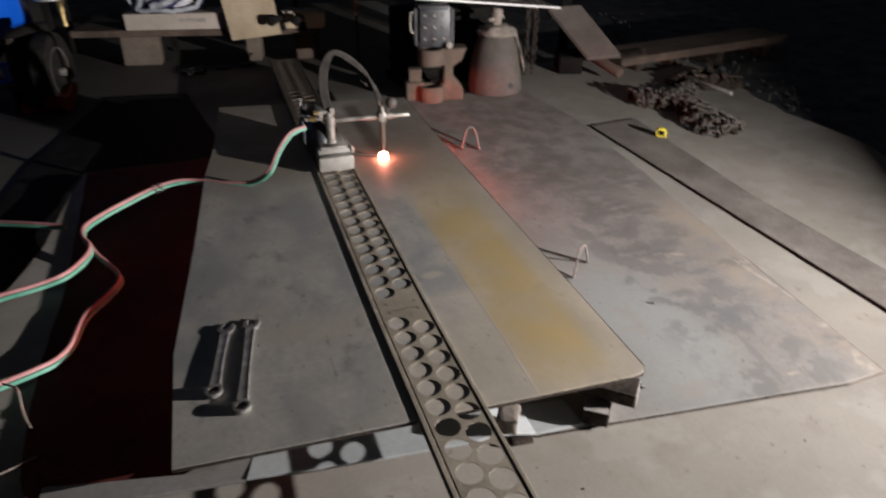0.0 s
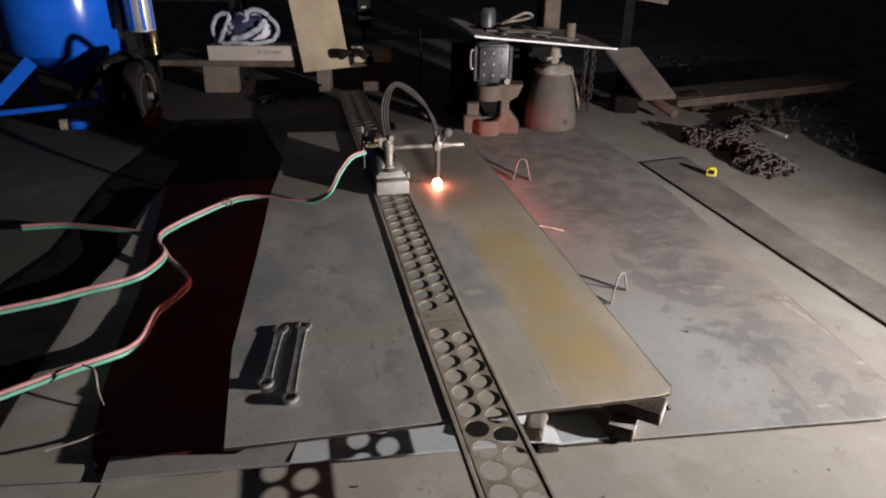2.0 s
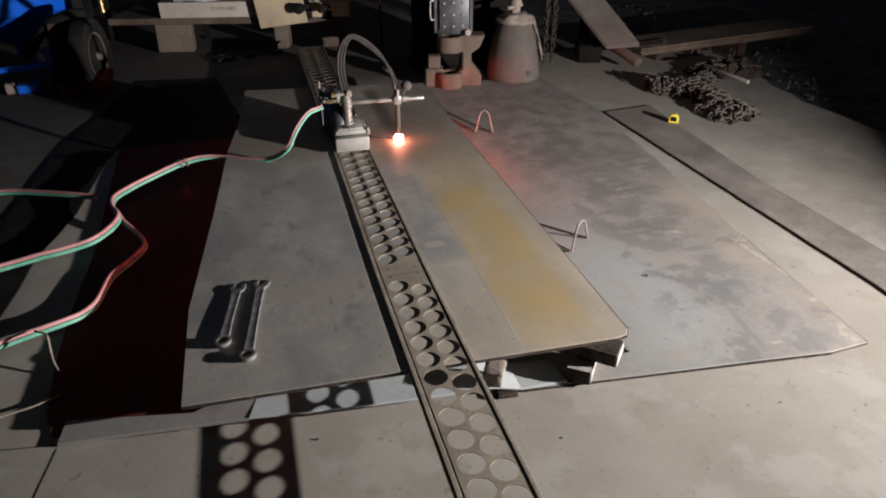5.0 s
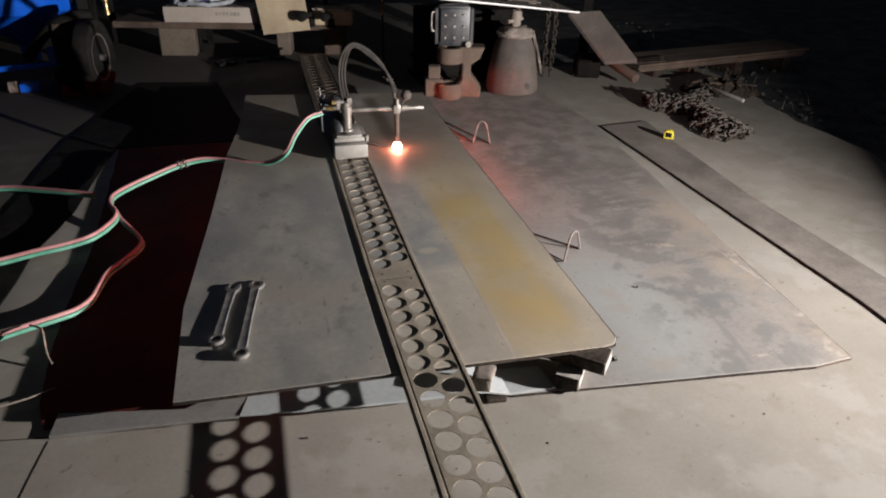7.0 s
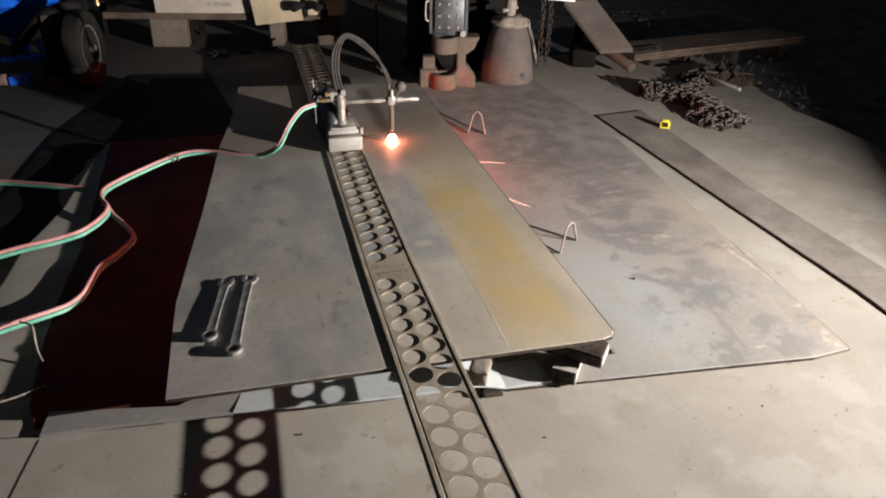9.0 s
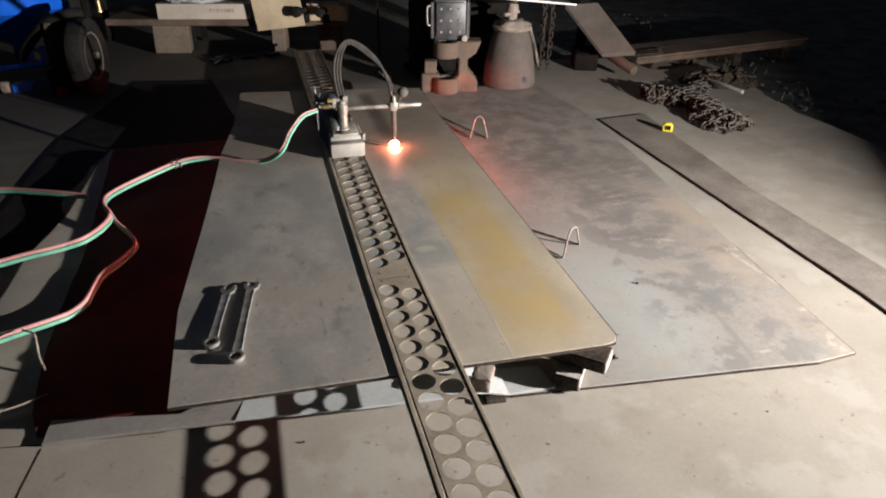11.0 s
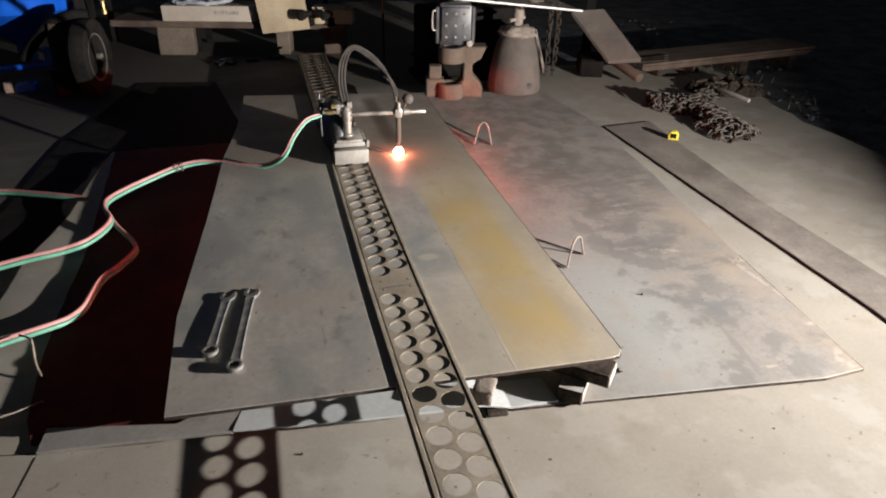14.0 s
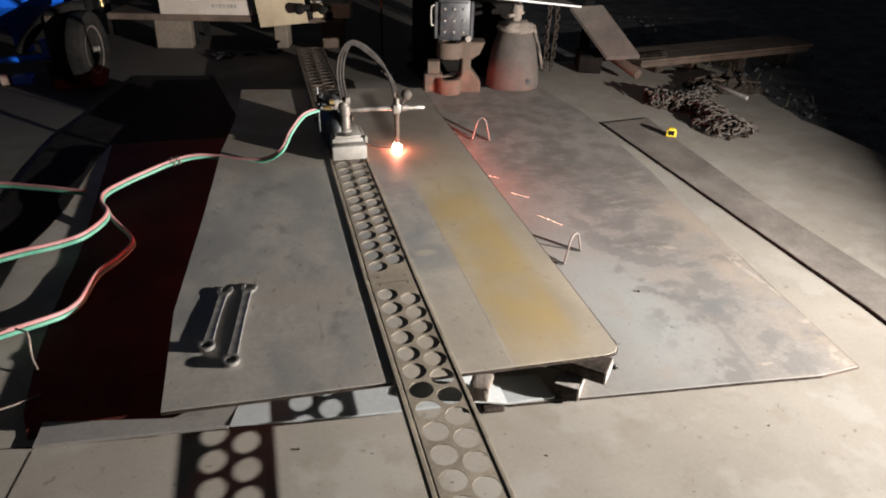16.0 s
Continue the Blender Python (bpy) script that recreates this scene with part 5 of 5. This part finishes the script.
        part("stem", rod(bmesh.new(), (0, 0.02, 0.04), (0, 0.12, 0.03), 0.018, seg=12), BLACK, t)
        part("foot", block(bmesh.new(), (0.05, 0.06, 0.06), Matrix.Translation((0, 0.10, -0.02)), 0.004), BLACK, t)
    bm = block(bmesh.new(), (0.28, 0.16, 0.10), Matrix.Translation((0, 0, 0.05)), 0.004)
    tagged(part("small_carton", bm, CARD, place=at(0.90, 5.06, 0.249, -14)), "small tan carton at the bench's end", "carton")
    bm = block(bmesh.new(), (0.24, 0.15, 0.012), Matrix(), 0.003)
    tagged(part("paper_pad", bm, BOXWHITE, place=at(0.88, 5.07, 0.356, -20)), "pale paper pad on the small carton", "paper")
    bm = rod(bmesh.new(), (0, 0, 0), (0, 0, 1.6), 0.016, seg=14)
    block(bm, (0.10, 0.06, 0.30), Matrix.Translation((0, 0, 0.62)), 0.006)
    tagged(part("black_stand", bm, BLACK, place=at(0.86, 5.20, 0, 10)), "black upright stand with a control box", "stand")
    bm = block(bmesh.new(), (0.034, 0.004, 0.014), Matrix(), 0.001)
    tagged(part("label_plate", bm, BOXWHITE, place=at(0.86, 5.165, 0.62, 10)), "small pale label plate on the control box", "label plate")
    bm = bmesh.new()
    ball(bm, (0, 0, 0), 1, (0.16, 0.10, 0.08), 20)
    tagged(part("teal_bag", bm, TEAL, place=at(-0.42, 5.60, 0.755), smooth=60), "teal plastic bag on a dark shelf", "bag")
    rack = thing("shelf_rack", at(-0.42, 5.66, 0, -13), "black steel shelf rack standing behind the bench", "shelf")
    part("shelf", block(bmesh.new(), (0.8, 0.36, 0.03), Matrix.Translation((0, 0, 0.665)), 0.004), BLACK, rack)
    for x in (-0.37, 0.37):
        for y in (-0.15, 0.15):
            part("post", block(bmesh.new(), (0.04, 0.04, 0.66), Matrix.Translation((x, y, 0.33)), 0.003), BLACK, rack)
    # iron odds and ends under the bench
    rnd = random.Random(31)
    for i in range(9):
        u, v = rnd.uniform(0.05, 0.5), rnd.uniform(4.95, 5.1)
        bm = block(bmesh.new(), (rnd.uniform(0.05, 0.16), 0.025, 0.02), Matrix.Translation((0, 0, 0.012)), 0.004)
        tagged(part("iron_offcut", bm, GEAR, place=at(u, v, 0, rnd.uniform(0, 180))), "small dark iron offcut on the floor", "iron offcut", "offcuts under the bench")


# ---- blue tank on its wheeled frame ----


def build_tank():
    t = thing("blue_tank", at(-1.12, 4.95, 0, 5), "glossy blue tank with a funnel base on a wheeled frame", "tank")
    prof = [(0.06, 0.20), (0.075, 0.215), (0.33, 0.40), (0.375, 0.43), (0.385, 0.47), (0.385, 1.35), (0.33, 1.42), (0.1, 1.46)]
    part("shell", lathe(bmesh.new(), prof, 56), BLUE, t, smooth=40)
    part("outlet", rod(bmesh.new(), (0, 0, 0.10), (0, 0, 0.21), 0.055, seg=18), BLUE, t, smooth=40)
    for a in (-25, 40, 150):
        x, y = 0.36 * math.cos(radians(a)), 0.36 * math.sin(radians(a))
        part("leg", block(bmesh.new(), (0.05, 0.05, 0.46), Matrix.Translation((x, y, 0.27)), 0.004), BLUE, t)
    part("crossbar", rod(bmesh.new(), (-0.55, -0.42, 0.115), (0.22, -0.42, 0.150), 0.018, seg=12), BLUE, t, smooth=40)
    part("brace", block(bmesh.new(), (0.34, 0.03, 0.08), Matrix.Translation((-0.30, -0.36, 0.30)) @ pose(0, 0, 0, 0, -42, 0), 0.004), BLUE, t)
    part("foot", block(bmesh.new(), (0.11, 0.08, 0.05), Matrix.Translation((0.03, -0.44, 0.025)), 0.004), BLUE, t)
    part("bracket", block(bmesh.new(), (0.05, 0.05, 0.10), Matrix.Translation((0.19, -0.42, 0.20)), 0.004), BLUE, t)
    part("caster", rod(bmesh.new(), (-0.08, -0.46, 0.035), (-0.04, -0.46, 0.035), 0.035, seg=18), RAG, t, "pale small caster", 40)
    w = thing("cart_wheel", at(-0.62, 4.36, 0.222, -9), "dusty black cart wheel with a steel hub", "wheel")
    tyre = [(0.135, -0.035), (0.19, -0.052), (0.215, -0.040), (0.222, 0.0), (0.215, 0.040), (0.19, 0.052), (0.135, 0.035)]
    rot = pose(0, 0, 0, 0, 90, 0)
    part("tyre", lathe(bmesh.new(), tyre, 36, rot), BLACK, w, smooth=50)
    part("rim", lathe(bmesh.new(), [(0.03, -0.030), (0.08, -0.022), (0.137, -0.038), (0.137, 0.038), (0.08, 0.022), (0.03, 0.030)], 36, rot), DUST, w, smooth=40)
    part("hub", rod(bmesh.new(), (-0.06, 0, 0), (0.06, 0, 0), 0.022, seg=14), STEEL, w, "bright hub end", 40)
    mo = thing("motor", at(-0.78, 4.46, 0, 20), "dusty brown motor on a black foot beside the wheel", "motor")
    part("housing", block(bmesh.new(), (0.14, 0.16, 0.30), Matrix.Translation((0, 0, 0.27)), 0.02, 2), SCALE, mo, smooth=40)
    part("foot", block(bmesh.new(), (0.2, 0.2, 0.119), Matrix.Translation((0, 0, 0.0595)), 0.004), BLACK, mo)
    pts = [(-1.02, 4.50, 0.20), (-0.92, 4.46, 0.31), (-0.82, 4.42, 0.40), (-0.70, 4.40, 0.45), (-0.60, 4.42, 0.455)]
    tagged(part("thick_hose", sweep(bmesh.new(), smooth_path(pts, 6), 0.032, 12), BLACK, place=YARD, smooth=60), "thick black hose arching over the wheel", "hose")
    f = thing("air_filter", at(-0.60, 4.63, 0.44, 0), "chrome air filter bowl with painted blue reflections and a brass drain", "air filter")
    part("bowl", lathe(bmesh.new(), [(0.05, 0.125), (0.078, 0.130), (0.080, 0.14), (0.080, 0.40), (0.06, 0.42)], 30), SHEET, f, "chrome bowl with blue reflections", 40)
    # Blue strips paint the blue reflections on the chrome bowl.
    for a in (200, 245, 290, 335):
        x, y = 0.082 * math.cos(radians(a)), 0.082 * math.sin(radians(a))
        part("blue_reflection", block(bmesh.new(), (0.020, 0.006, 0.26), Matrix.Translation((x, y, 0.27)) @ pose(0, 0, 0, 0, 0, a + 90), 0.002), BLUE, f, "blue strip painting a reflection")
    part("drain", lathe(bmesh.new(), [(0.008, -0.02), (0.016, -0.015), (0.016, 0.0), (0.011, 0.01), (0.014, 0.06), (0.02, 0.065), (0.02, 0.10), (0.03, 0.126)], 16, Matrix.Translation((0.055, -0.02, 0))), BRASS, f, "brass drain cock", 40)
    part("bracket", block(bmesh.new(), (0.05, 0.14, 0.03), Matrix.Translation((-0.08, 0.08, 0.40)), 0.004), BLACK, f)
    bm = block(bmesh.new(), (0.06, 0.06, 0.9), Matrix.Translation((0, 0, 0.45)), 0.004)
    tagged(part("steel_upright", bm, BLACK, place=at(-0.70, 4.74, 0, 5)), "black steel upright that carries the air filter", "upright")


def spark(t, u, v, size=0.034):
    """A spark that leaves the blast under the plate and skims over the floor plate, and the rows of its flight."""
    way = Vector((u - 0.89, v - 2.76, 0)).normalized()
    turn = math.degrees(math.atan2(way.y, way.x))
    ob = tagged(part("spark", rod(bmesh.new(), (-size / 2, 0, 0), (size / 2, 0, 0), 0.0013, 0.0007, 6), SPARK), "tiny glowing spark skimming over the floor plate", "spark", "sparks")
    home, out = at(0.93, 2.74, 0.05, turn), at(u, v, 0.02, turn)
    rest = at(0.93 + way.x * 2.3, 2.74 + way.y * 2.3, 0.016, turn)
    ob.matrix_basis = home
    rows = [(0.0, home), (t - 0.2, home), (t, out)]
    return ob, rows + ([(t + 0.2, rest), (16.0, rest)] if t < 15.5 else [])


def motions():
    walk(machine, [(0.0, START), (16.0, FINISH)])
    for ob, rows in sparks:
        walk(ob, rows)


build_ground()
build_plates()
build_supports()
build_track()
machine = build_machine()
FINISH = machine.matrix_basis.copy()
START = YARD @ Matrix.Translation((-0.0008, 0.080, 0)) @ YARD.inverted() @ FINISH
build_hoses()
build_small()
build_chains()
build_machinery()
build_bench()
build_tank()
sparks = [spark(*row) for row in ((1.2, 1.32, 2.15), (2.0, 1.30, 2.40), (3.5, 1.334, 2.45), (3.5, 0.006, 2.388, 0.02), (5.6, 1.34, 2.3), (7.3, 1.31, 2.25), (9.0, 1.325, 2.596), (9.0, 1.276, 2.195, 0.05), (10.4, 1.36, 2.4), (12.8, 1.32, 2.3), (14.3, 1.33, 2.2), (16.0, 1.372, 2.072, 0.032), (16.0, 1.337, 2.318, 0.014), (16.0, 1.286, 2.523, 0.010))]
motions()
